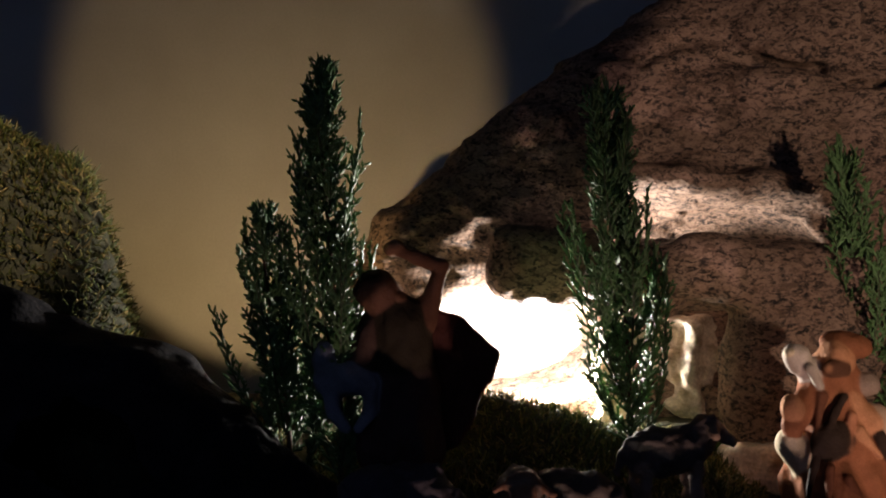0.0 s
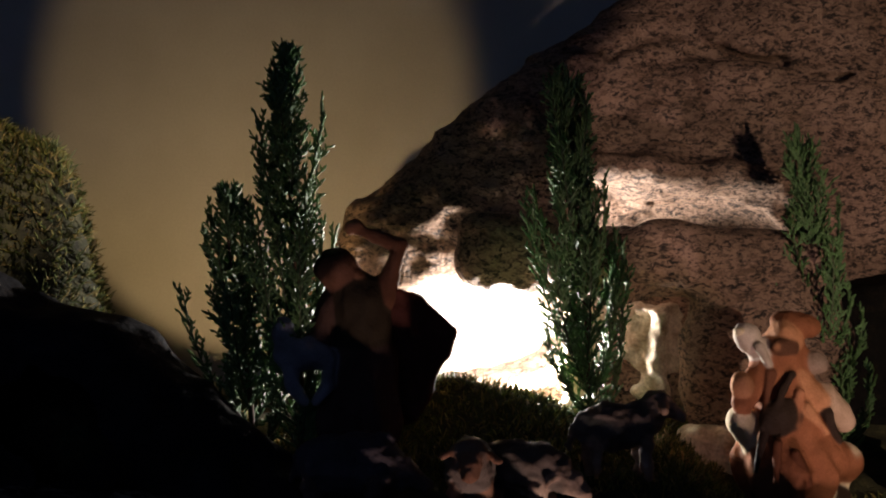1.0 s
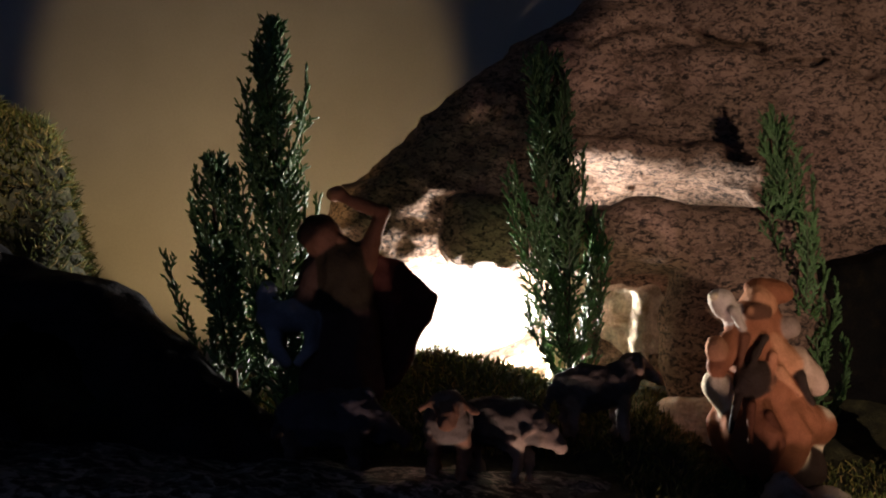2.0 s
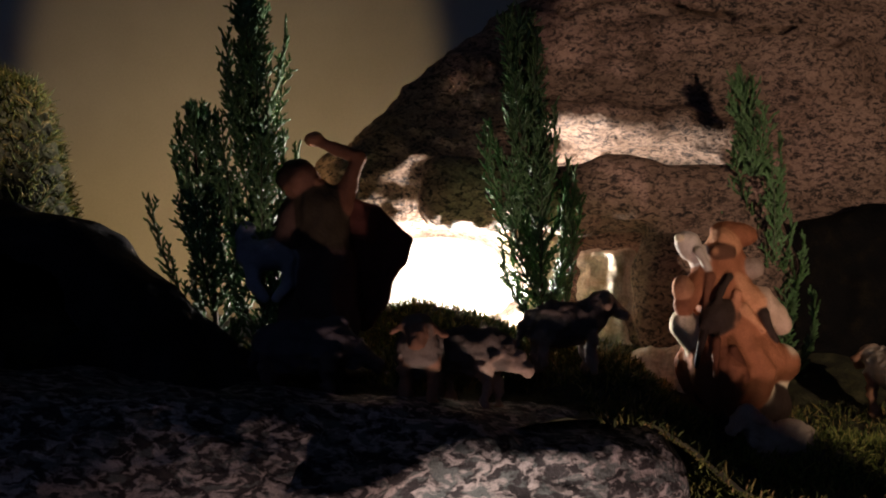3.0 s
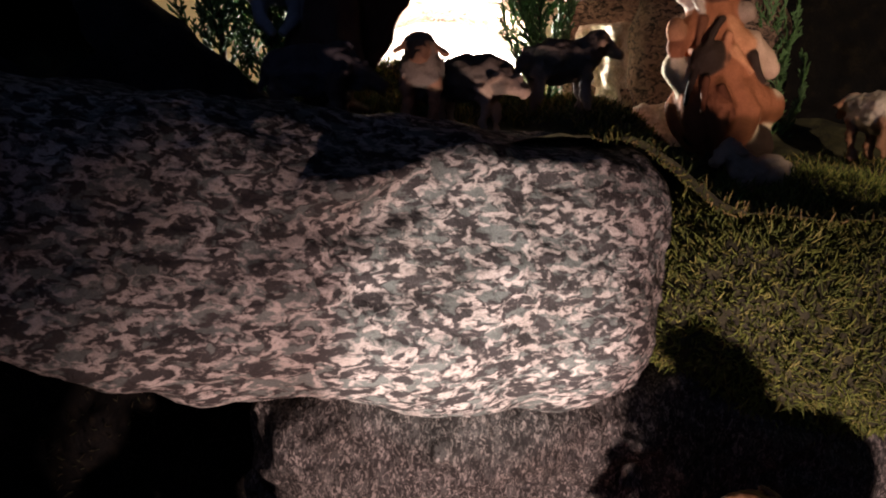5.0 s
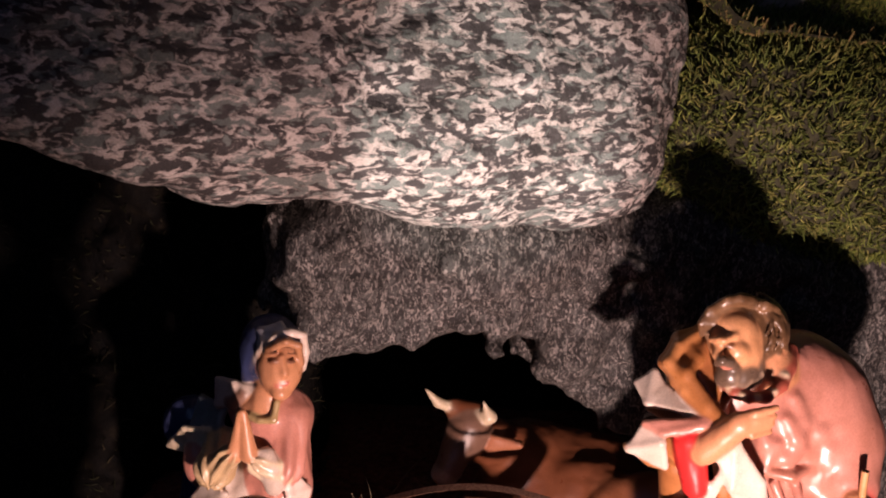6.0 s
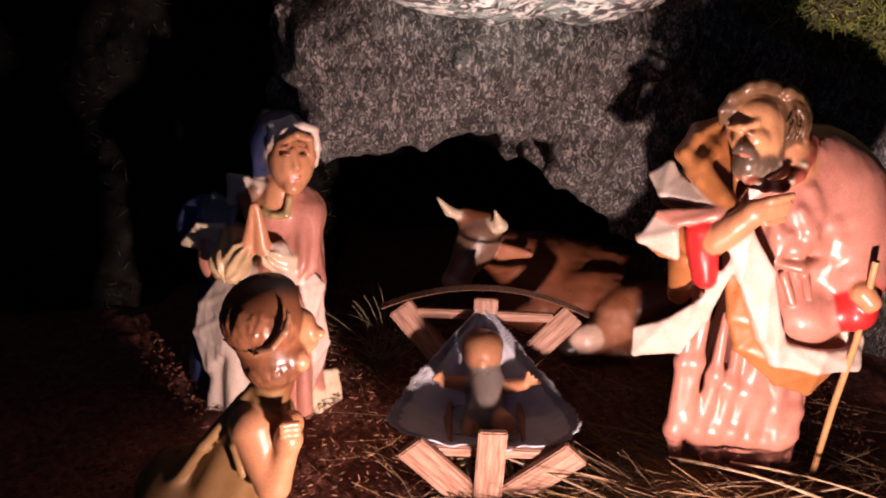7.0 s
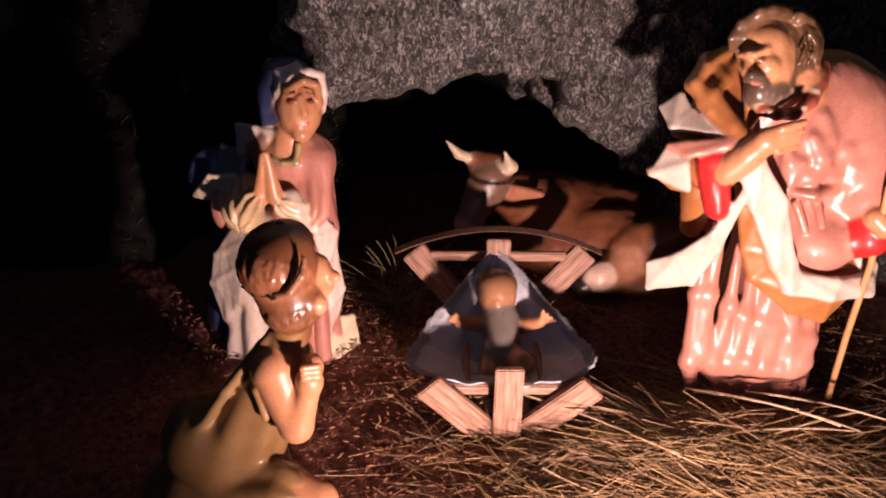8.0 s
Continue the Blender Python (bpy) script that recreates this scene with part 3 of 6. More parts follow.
# bearded man in a pink robe and an ochre mantle with white lining
FOLD, MANE = (0.40, 0.17, 0.12), (0.11, 0.06, 0.03)
sculpt_list = [
    egg((0.311, 0.502, 0.334), (0.027, 0.027, 0.028), (-15, 0, 0), MANE),
    egg((0.294, 0.484, 0.334), (0.0195, 0.019, 0.0225), (-14, 0, 10), FACE, 0.006),
    egg((0.290, 0.480, 0.346), (0.015, 0.012, 0.012), (-20, 0, 10), FACE, 0.006),
    egg((0.298, 0.480, 0.323), (0.016, 0.015, 0.018), (-14, 0, 10), FACE, 0.006),
    limb((0.278, 0.468, 0.338), (0.276, 0.464, 0.328), 0.0028, 0.0040, FACE, 0.005),
    limb((0.273, 0.472, 0.337), (0.276, 0.465, 0.340), 0.0022, 0.0026, FACE, 0.003),
    limb((0.279, 0.463, 0.340), (0.288, 0.466, 0.343), 0.0028, 0.0022, FACE, 0.003),
    egg((0.283, 0.465, 0.336), (0.0050, 0.003, 0.0022), (0, 12, 0), (0.16, 0.07, 0.035), 0.0015),
    egg((0.276, 0.470, 0.333), (0.0030, 0.003, 0.0020), (0, 12, 0), (0.16, 0.07, 0.035), 0.0015),
    egg((0.292, 0.465, 0.331), (0.0070, 0.005, 0.0070), (0, 0, 0), FACE, 0.004),
    egg((0.320, 0.487, 0.331), (0.0050, 0.006, 0.0090), (0, 15, 0), FACE, 0.003),
    egg((0.295, 0.474, 0.309), (0.0135, 0.011, 0.0125), (0, 0, 0), GREY, 0.004),
    egg((0.289, 0.474, 0.312), (0.009, 0.011, 0.012), (0, 10, 0), GREY, 0.004),
    egg((0.301, 0.474, 0.312), (0.01, 0.011, 0.013), (0, -20, 0), GREY, 0.004),
    egg((0.309, 0.480, 0.318), (0.0065, 0.011, 0.015), (0, -22, 0), GREY, 0.004),
    *chain([(0.276, 0.464, 0.321), (0.278, 0.459, 0.326), (0.285, 0.461, 0.324), (0.293, 0.466, 0.317)], [0.0022, 0.0034, 0.0032, 0.002], GREY, 0.002),
    limb((0.280, 0.461, 0.320), (0.285, 0.462, 0.319), 0.0018, 0.0018, (0.42, 0.16, 0.11), 0.001),
    *curls((0.298, 0.480, 0.312), (0.019, 0.017, 0.017), 40, 4, (0.19, 0.135, 0.095), -170, -20, 0.0015, 0.8, -0.75, 0.05),
    *chain([(0.307, 0.490, 0.361), (0.281, 0.481, 0.363), (0.268, 0.478, 0.351), (0.270, 0.483, 0.337)], [0.0030, 0.0034, 0.0026, 0.0010], (0.091, 0.049, 0.024), 0.0015),
    *chain([(0.309, 0.490, 0.360), (0.283, 0.481, 0.361), (0.270, 0.478, 0.349), (0.272, 0.483, 0.336)], [0.0030, 0.0034, 0.0026, 0.0010], (0.149, 0.081, 0.039), 0.0015),
    *chain([(0.307, 0.490, 0.359), (0.279, 0.481, 0.361), (0.266, 0.478, 0.348), (0.269, 0.483, 0.335)], [0.0030, 0.0034, 0.0026, 0.0010], (0.117, 0.063, 0.031), 0.0015),
    *chain([(0.308, 0.490, 0.359), (0.285, 0.481, 0.361), (0.273, 0.478, 0.350), (0.274, 0.483, 0.334)], [0.0030, 0.0034, 0.0026, 0.0010], (0.182, 0.098, 0.048), 0.0015),
    *chain([(0.309, 0.490, 0.358), (0.288, 0.481, 0.359), (0.275, 0.478, 0.348), (0.275, 0.483, 0.333)], [0.0030, 0.0034, 0.0026, 0.0010], (0.104, 0.056, 0.027), 0.0015),
    *chain([(0.307, 0.490, 0.358), (0.284, 0.481, 0.358), (0.271, 0.478, 0.348), (0.273, 0.483, 0.333)], [0.0030, 0.0034, 0.0026, 0.0010], (0.091, 0.049, 0.024), 0.0015),
    *chain([(0.310, 0.490, 0.357), (0.291, 0.481, 0.358), (0.278, 0.478, 0.352), (0.276, 0.483, 0.340)], [0.0030, 0.0034, 0.0026, 0.0010], (0.149, 0.081, 0.039), 0.0015),
    *chain([(0.311, 0.490, 0.356), (0.294, 0.481, 0.356), (0.281, 0.478, 0.350), (0.278, 0.483, 0.339)], [0.0030, 0.0034, 0.0026, 0.0010], (0.117, 0.063, 0.031), 0.0015),
    *chain([(0.309, 0.490, 0.356), (0.289, 0.481, 0.356), (0.276, 0.478, 0.349), (0.276, 0.483, 0.339)], [0.0030, 0.0034, 0.0026, 0.0010], (0.182, 0.098, 0.048), 0.0015),
    *chain([(0.311, 0.490, 0.355), (0.296, 0.481, 0.356), (0.284, 0.478, 0.354), (0.280, 0.483, 0.347)], [0.0030, 0.0034, 0.0026, 0.0010], (0.104, 0.056, 0.027), 0.0015),
    *chain([(0.312, 0.490, 0.354), (0.299, 0.481, 0.354), (0.287, 0.478, 0.352), (0.282, 0.483, 0.346)], [0.0030, 0.0034, 0.0026, 0.0010], (0.091, 0.049, 0.024), 0.0015),
    *chain([(0.310, 0.490, 0.354), (0.295, 0.481, 0.354), (0.283, 0.478, 0.352), (0.280, 0.483, 0.346)], [0.0030, 0.0034, 0.0026, 0.0010], (0.149, 0.081, 0.039), 0.0015),
    *chain([(0.305, 0.490, 0.363), (0.286, 0.481, 0.366), (0.271, 0.478, 0.359), (0.269, 0.483, 0.345)], [0.0030, 0.0034, 0.0026, 0.0010], (0.117, 0.063, 0.031), 0.0015),
    *chain([(0.307, 0.490, 0.362), (0.289, 0.481, 0.364), (0.274, 0.478, 0.357), (0.270, 0.483, 0.344)], [0.0030, 0.0034, 0.0026, 0.0010], (0.182, 0.098, 0.048), 0.0015),
    *chain([(0.304, 0.490, 0.362), (0.285, 0.481, 0.364), (0.270, 0.478, 0.356), (0.268, 0.483, 0.344)], [0.0030, 0.0034, 0.0026, 0.0010], (0.104, 0.056, 0.027), 0.0015),
    *chain([(0.311, 0.488, 0.355), (0.303, 0.483, 0.352), (0.302, 0.486, 0.344), (0.314, 0.494, 0.334)], [0.0030, 0.0034, 0.0026, 0.0010], (0.091, 0.049, 0.024), 0.0015),
    *chain([(0.312, 0.488, 0.354), (0.306, 0.483, 0.350), (0.305, 0.486, 0.342), (0.315, 0.494, 0.333)], [0.0030, 0.0034, 0.0026, 0.0010], (0.149, 0.081, 0.039), 0.0015),
    *chain([(0.310, 0.488, 0.353), (0.302, 0.483, 0.349), (0.301, 0.486, 0.342), (0.313, 0.494, 0.333)], [0.0030, 0.0034, 0.0026, 0.0010], (0.117, 0.063, 0.031), 0.0015),
    *chain([(0.311, 0.488, 0.357), (0.308, 0.483, 0.351), (0.308, 0.486, 0.341), (0.319, 0.494, 0.332)], [0.0030, 0.0034, 0.0026, 0.0010], (0.182, 0.098, 0.048), 0.0015),
    *chain([(0.312, 0.488, 0.356), (0.311, 0.483, 0.349), (0.311, 0.486, 0.339), (0.320, 0.494, 0.331)], [0.0030, 0.0034, 0.0026, 0.0010], (0.104, 0.056, 0.027), 0.0015),
    *chain([(0.310, 0.488, 0.356), (0.306, 0.483, 0.348), (0.306, 0.486, 0.339), (0.318, 0.494, 0.330)], [0.0030, 0.0034, 0.0026, 0.0010], (0.091, 0.049, 0.024), 0.0015),
    *chain([(0.309, 0.488, 0.362), (0.314, 0.483, 0.363), (0.321, 0.486, 0.360), (0.322, 0.494, 0.354)], [0.0030, 0.0034, 0.0026, 0.0010], (0.149, 0.081, 0.039), 0.0015),
    *chain([(0.310, 0.488, 0.361), (0.317, 0.483, 0.361), (0.324, 0.486, 0.358), (0.324, 0.494, 0.353)], [0.0030, 0.0034, 0.0026, 0.0010], (0.117, 0.063, 0.031), 0.0015),
    *chain([(0.308, 0.488, 0.361), (0.313, 0.483, 0.360), (0.319, 0.486, 0.357), (0.322, 0.494, 0.353)], [0.0030, 0.0034, 0.0026, 0.0010], (0.182, 0.098, 0.048), 0.0015),
    *chain([(0.311, 0.488, 0.359), (0.319, 0.483, 0.354), (0.326, 0.486, 0.348), (0.334, 0.494, 0.343)], [0.0030, 0.0034, 0.0026, 0.0010], (0.104, 0.056, 0.027), 0.0015),
    *chain([(0.313, 0.488, 0.358), (0.322, 0.483, 0.352), (0.329, 0.486, 0.346), (0.335, 0.494, 0.342)], [0.0030, 0.0034, 0.0026, 0.0010], (0.091, 0.049, 0.024), 0.0015),
    *chain([(0.310, 0.488, 0.357), (0.318, 0.483, 0.352), (0.325, 0.486, 0.345), (0.333, 0.494, 0.341)], [0.0030, 0.0034, 0.0026, 0.0010], (0.149, 0.081, 0.039), 0.0015),
    *chain([(0.312, 0.488, 0.355), (0.318, 0.483, 0.349), (0.325, 0.486, 0.340), (0.332, 0.494, 0.334)], [0.0030, 0.0034, 0.0026, 0.0010], (0.117, 0.063, 0.031), 0.0015),
    *chain([(0.313, 0.488, 0.354), (0.320, 0.483, 0.347), (0.328, 0.486, 0.338), (0.334, 0.494, 0.333)], [0.0030, 0.0034, 0.0026, 0.0010], (0.182, 0.098, 0.048), 0.0015),
    *chain([(0.311, 0.488, 0.354), (0.316, 0.483, 0.347), (0.323, 0.486, 0.337), (0.331, 0.494, 0.333)], [0.0030, 0.0034, 0.0026, 0.0010], (0.104, 0.056, 0.027), 0.0015),
    *chain([(0.313, 0.488, 0.352), (0.316, 0.483, 0.345), (0.322, 0.486, 0.337), (0.329, 0.494, 0.324)], [0.0030, 0.0034, 0.0026, 0.0010], (0.091, 0.049, 0.024), 0.0015),
    *chain([(0.315, 0.488, 0.351), (0.319, 0.483, 0.343), (0.325, 0.486, 0.335), (0.331, 0.494, 0.323)], [0.0030, 0.0034, 0.0026, 0.0010], (0.149, 0.081, 0.039), 0.0015),
    *chain([(0.312, 0.488, 0.351), (0.314, 0.483, 0.343), (0.320, 0.486, 0.335), (0.328, 0.494, 0.323)], [0.0030, 0.0034, 0.0026, 0.0010], (0.117, 0.063, 0.031), 0.0015),
    *chain([(0.315, 0.488, 0.349), (0.323, 0.483, 0.340), (0.330, 0.486, 0.338), (0.335, 0.494, 0.329)], [0.0030, 0.0034, 0.0026, 0.0010], (0.182, 0.098, 0.048), 0.0015),
    *chain([(0.316, 0.488, 0.348), (0.326, 0.483, 0.338), (0.333, 0.486, 0.336), (0.336, 0.494, 0.328)], [0.0030, 0.0034, 0.0026, 0.0010], (0.104, 0.056, 0.027), 0.0015),
    *chain([(0.314, 0.488, 0.348), (0.321, 0.483, 0.338), (0.329, 0.486, 0.335), (0.334, 0.494, 0.328)], [0.0030, 0.0034, 0.0026, 0.0010], (0.091, 0.049, 0.024), 0.0015),
    *chain([(0.309, 0.490, 0.362), (0.295, 0.481, 0.368), (0.283, 0.478, 0.367), (0.277, 0.483, 0.360)], [0.0030, 0.0034, 0.0026, 0.0010], (0.149, 0.081, 0.039), 0.0015),
    *chain([(0.310, 0.490, 0.361), (0.297, 0.481, 0.366), (0.286, 0.478, 0.365), (0.278, 0.483, 0.359)], [0.0030, 0.0034, 0.0026, 0.0010], (0.117, 0.063, 0.031), 0.0015),
    *chain([(0.308, 0.490, 0.361), (0.293, 0.481, 0.365), (0.282, 0.478, 0.364), (0.276, 0.483, 0.359)], [0.0030, 0.0034, 0.0026, 0.0010], (0.182, 0.098, 0.048), 0.0015),
    *chain([(0.311, 0.490, 0.361), (0.301, 0.481, 0.367), (0.292, 0.478, 0.369), (0.288, 0.483, 0.367)], [0.0030, 0.0034, 0.0026, 0.0010], (0.104, 0.056, 0.027), 0.0015),
    *chain([(0.312, 0.490, 0.360), (0.304, 0.481, 0.365), (0.295, 0.478, 0.367), (0.289, 0.483, 0.366)], [0.0030, 0.0034, 0.0026, 0.0010], (0.091, 0.049, 0.024), 0.0015),
    *chain([(0.310, 0.490, 0.359), (0.300, 0.481, 0.365), (0.290, 0.478, 0.367), (0.287, 0.483, 0.365)], [0.0030, 0.0034, 0.0026, 0.0010], (0.149, 0.081, 0.039), 0.0015),
    *curls((0.312, 0.502, 0.335), (0.0285, 0.029, 0.030), 120, 3, (0.10, 0.055, 0.028), -80, 60, 0.0016, 0.55, 0.0, 1.3),
    limb((0.321, 0.500, 0.303), (0.334, 0.510, 0.280), 0.018, 0.024, SKIN),
    *chain([(0.289, 0.474, 0.302), (0.293, 0.466, 0.298), (0.303, 0.463, 0.296), (0.316, 0.464, 0.296), (0.329, 0.470, 0.303), (0.338, 0.482, 0.313), (0.343, 0.496, 0.324)], 0.0046, (0.36, 0.09, 0.06), 0.002),
    *[egg(p, (0.0030, 0.0026, 0.0036), (0, 0, 0), CREAM, 0.001) for p in ((0.290, 0.467, 0.300), (0.297, 0.461, 0.297), (0.308, 0.460, 0.297), (0.321, 0.464, 0.300), (0.332, 0.473, 0.309))],
    egg((0.326, 0.492, 0.310), (0.019, 0.016, 0.020), (0, 20, 0), SKIN, 0.006),
    limb((0.341, 0.520, 0.260), (0.359, 0.525, 0.177), 0.046, 0.044, PINK, 0.012, (9, 0.0022, 0.4)),
    limb((0.302, 0.520, 0.286), (0.373, 0.525, 0.280), 0.028, 0.033, PINK, 0.012),
    # arm that holds the stick
    *chain([(0.364, 0.525, 0.294), (0.383, 0.520, 0.275), (0.399, 0.505, 0.249)], [0.034, 0.034, 0.027], PINK, 0.02),
    limb((0.399, 0.505, 0.249), (0.399, 0.485, 0.219), 0.026, 0.023, PINK, 0.02),
    *chain([(0.346, 0.482, 0.289), (0.353, 0.482, 0.270), (0.356, 0.482, 0.251)], [0.0018, 0.0046, 0.0018], PINK, 0.008),
    *chain([(0.382, 0.482, 0.269), (0.369, 0.482, 0.261), (0.359, 0.482, 0.246)], [0.0018, 0.0046, 0.0018], PINK, 0.008),
    *chain([(0.391, 0.482, 0.258), (0.378, 0.482, 0.249), (0.363, 0.482, 0.245)], [0.0018, 0.0046, 0.0018], PINK, 0.008),
    *chain([(0.392, 0.482, 0.242), (0.378, 0.482, 0.238), (0.365, 0.482, 0.241)], [0.0018, 0.0046, 0.0018], PINK, 0.008),
    *chain([(0.339, 0.476, 0.274), (0.348, 0.476, 0.258), (0.349, 0.476, 0.242)], [0.0018, 0.0046, 0.0018], PINK, 0.008),
    *chain([(0.329, 0.476, 0.235), (0.341, 0.476, 0.242), (0.355, 0.476, 0.249)], [0.0018, 0.0046, 0.0018], PINK, 0.008),
    *chain([(0.318, 0.476, 0.269), (0.326, 0.476, 0.253), (0.325, 0.476, 0.237)], [0.0018, 0.0046, 0.0018], PINK, 0.008),
    limb((0.400, 0.478, 0.218), (0.398, 0.472, 0.193), 0.016, 0.017, RED, 0.002),
    limb((0.395, 0.462, 0.214), (0.401, 0.458, 0.208), 0.009, 0.008, SKIN, 0.003),
    # arm laid on the chest
    limb((0.285, 0.520, 0.295), (0.270, 0.485, 0.249), 0.026, 0.021, OCHRE, 0.006, (6, 0.0016, 0)),
    limb((0.264, 0.470, 0.257), (0.273, 0.470, 0.219), 0.0125, 0.0105, RED, 0.002),
    limb((0.274, 0.462, 0.253), (0.293, 0.450, 0.280), 0.0115, 0.0095, SKIN, 0.003),
    egg((0.301, 0.447, 0.284), (0.017, 0.006, 0.010), (0, -14, 0), SKIN, 0.004),
    *[limb(tuple(np.array((0.301, 0.444, 0.292)) + np.array((0, 0, -0.0058 * n))), tuple(np.array((0.317, 0.446, 0.296)) + np.array((-0.001 * n, 0, -0.0062 * n))), 0.0032, 0.0026, SKIN, 0.0008) for n in range(4)],
    # robe
    limb((0.359, 0.535, 0.156), (0.355, 0.545, 0.001), 0.042, 0.052, PINK, 0.010, (12, 0.0042, 0.2)),
    egg((0.366, 0.495, 0.181), (0.034, 0.034, 0.028), (0, 0, 0), PINK, 0.012),
    *chain([(0.284, 0.508, 0.187), (0.278, 0.498, 0.124), (0.279, 0.494, 0.058), (0.288, 0.500, 0.022)], [0.003, 0.0060, 0.0075, 0.0050], PINK, 0.008),
    *chain([(0.295, 0.508, 0.187), (0.289, 0.498, 0.125), (0.288, 0.494, 0.070), (0.299, 0.500, 0.044)], [0.003, 0.0060, 0.0075, 0.0050], (0.46, 0.205, 0.15), 0.008),
    *chain([(0.311, 0.508, 0.166), (0.308, 0.498, 0.113), (0.301, 0.494, 0.058), (0.311, 0.500, 0.022)], [0.003, 0.0060, 0.0075, 0.0050], PINK, 0.008),
    *chain([(0.327, 0.508, 0.139), (0.323, 0.498, 0.102), (0.316, 0.494, 0.058), (0.323, 0.500, 0.019)], [0.003, 0.0060, 0.0075, 0.0050], (0.46, 0.205, 0.15), 0.008),
    *chain([(0.337, 0.508, 0.130), (0.337, 0.498, 0.096), (0.331, 0.494, 0.058), (0.338, 0.500, 0.019)], [0.003, 0.0060, 0.0075, 0.0050], PINK, 0.008),
    *chain([(0.348, 0.508, 0.122), (0.352, 0.498, 0.091), (0.347, 0.494, 0.052), (0.352, 0.500, 0.019)], [0.003, 0.0060, 0.0075, 0.0050], (0.46, 0.205, 0.15), 0.008),
    *chain([(0.358, 0.508, 0.114), (0.365, 0.498, 0.079), (0.361, 0.494, 0.052), (0.365, 0.500, 0.023)], [0.003, 0.0060, 0.0075, 0.0050], PINK, 0.008),
    *chain([(0.371, 0.508, 0.105), (0.375, 0.498, 0.079), (0.372, 0.494, 0.052), (0.378, 0.500, 0.026)], [0.003, 0.0060, 0.0075, 0.0050], (0.46, 0.205, 0.15), 0.008),
    *chain([(0.381, 0.508, 0.099), (0.384, 0.498, 0.079), (0.381, 0.494, 0.058), (0.385, 0.500, 0.041)], [0.003, 0.0060, 0.0075, 0.0050], PINK, 0.008),
    *chain([(0.324, 0.475, 0.231), (0.346, 0.470, 0.229), (0.380, 0.490, 0.233)], 0.0045, FOLD, 0.003),
    *[limb(a, b, 0.004, 0.003, PINK, 0.005) for a, b in (((0.334, 0.474, 0.254), (0.327, 0.474, 0.235)), ((0.348, 0.478, 0.257), (0.345, 0.474, 0.233)), ((0.364, 0.484, 0.254), (0.365, 0.482, 0.234)),
                                                          ((0.336, 0.474, 0.220), (0.345, 0.468, 0.199)), ((0.352, 0.474, 0.221), (0.355, 0.464, 0.206)))],
    # mantle: ochre outside, white lining turned out
    *cloth([(0.282, 0.520, 0.329), (0.285, 0.510, 0.319), (0.262, 0.512, 0.323), (0.272, 0.498, 0.312), (0.250, 0.502, 0.307), (0.262, 0.486, 0.304), (0.258, 0.492, 0.296), (0.276, 0.470, 0.285), (0.274, 0.472, 0.277), (0.283, 0.462, 0.280)], 0.0055, OCHRE),
    *chain([(0.278, 0.512, 0.330), (0.259, 0.502, 0.321), (0.250, 0.494, 0.310), (0.262, 0.482, 0.293), (0.280, 0.464, 0.279)], [0.003, 0.0042, 0.0045, 0.0042, 0.002], (0.40, 0.17, 0.06), 0.003),
    *cloth([(0.283, 0.504, 0.323), (0.300, 0.490, 0.293), (0.271, 0.500, 0.307), (0.287, 0.478, 0.280)], 0.0045, (0.27, 0.10, 0.035)),
    *chain([(0.287, 0.486, 0.307), (0.285, 0.476, 0.297), (0.283, 0.468, 0.286)], [0.0015, 0.0022, 0.0015], OCHRE, 0.002),
    *cloth([(0.258, 0.500, 0.292), (0.284, 0.474, 0.277), (0.241, 0.500, 0.269), (0.255, 0.475, 0.265)], 0.0028, BROWN),
    *cloth([(0.230, 0.505, 0.288), (0.243, 0.505, 0.297), (0.236, 0.490, 0.277), (0.251, 0.495, 0.287), (0.273, 0.470, 0.277)], 0.0028, WHITE),
    *cloth([(0.231, 0.475, 0.267), (0.280, 0.464, 0.276), (0.243, 0.468, 0.262), (0.275, 0.462, 0.273)], 0.0030, PINK),
    *cloth([(0.232, 0.478, 0.264), (0.242, 0.465, 0.256), (0.222, 0.480, 0.243), (0.248, 0.470, 0.235)], 0.0032, WHITE),
    *chain([(0.220, 0.482, 0.245), (0.238, 0.478, 0.233), (0.249, 0.472, 0.232)], 0.0028, OCHRE, 0.002),
    limb((0.268, 0.500, 0.223), (0.272, 0.520, 0.179), 0.016, 0.010, OCHRE, 0.006),
    *cloth([(0.234, 0.500, 0.153), (0.236, 0.500, 0.130), (0.253, 0.485, 0.168), (0.268, 0.485, 0.143), (0.273, 0.470, 0.195), (0.280, 0.472, 0.181), (0.292, 0.458, 0.244)], 0.0026, WHITE),
    *cloth([(0.282, 0.458, 0.255), (0.294, 0.455, 0.264), (0.297, 0.458, 0.225), (0.318, 0.458, 0.230), (0.323, 0.458, 0.174), (0.336, 0.460, 0.177), (0.337, 0.456, 0.153), (0.343, 0.460, 0.165)], 0.0034, WHITE),
    *cloth([(0.336, 0.456, 0.153), (0.343, 0.460, 0.164), (0.372, 0.458, 0.146), (0.376, 0.462, 0.157), (0.413, 0.475, 0.139), (0.413, 0.480, 0.152)], 0.0034, WHITE),
    *cloth([(0.413, 0.476, 0.141), (0.418, 0.488, 0.158), (0.394, 0.500, 0.189)], 0.0034, WHITE),
    *cloth([(0.292, 0.470, 0.222), (0.303, 0.464, 0.229), (0.301, 0.470, 0.183), (0.324, 0.462, 0.182), (0.310, 0.468, 0.158), (0.340, 0.460, 0.151), (0.345, 0.464, 0.131), (0.373, 0.460, 0.145), (0.372, 0.466, 0.121), (0.384, 0.466, 0.138)], 0.0042, OCHRE),
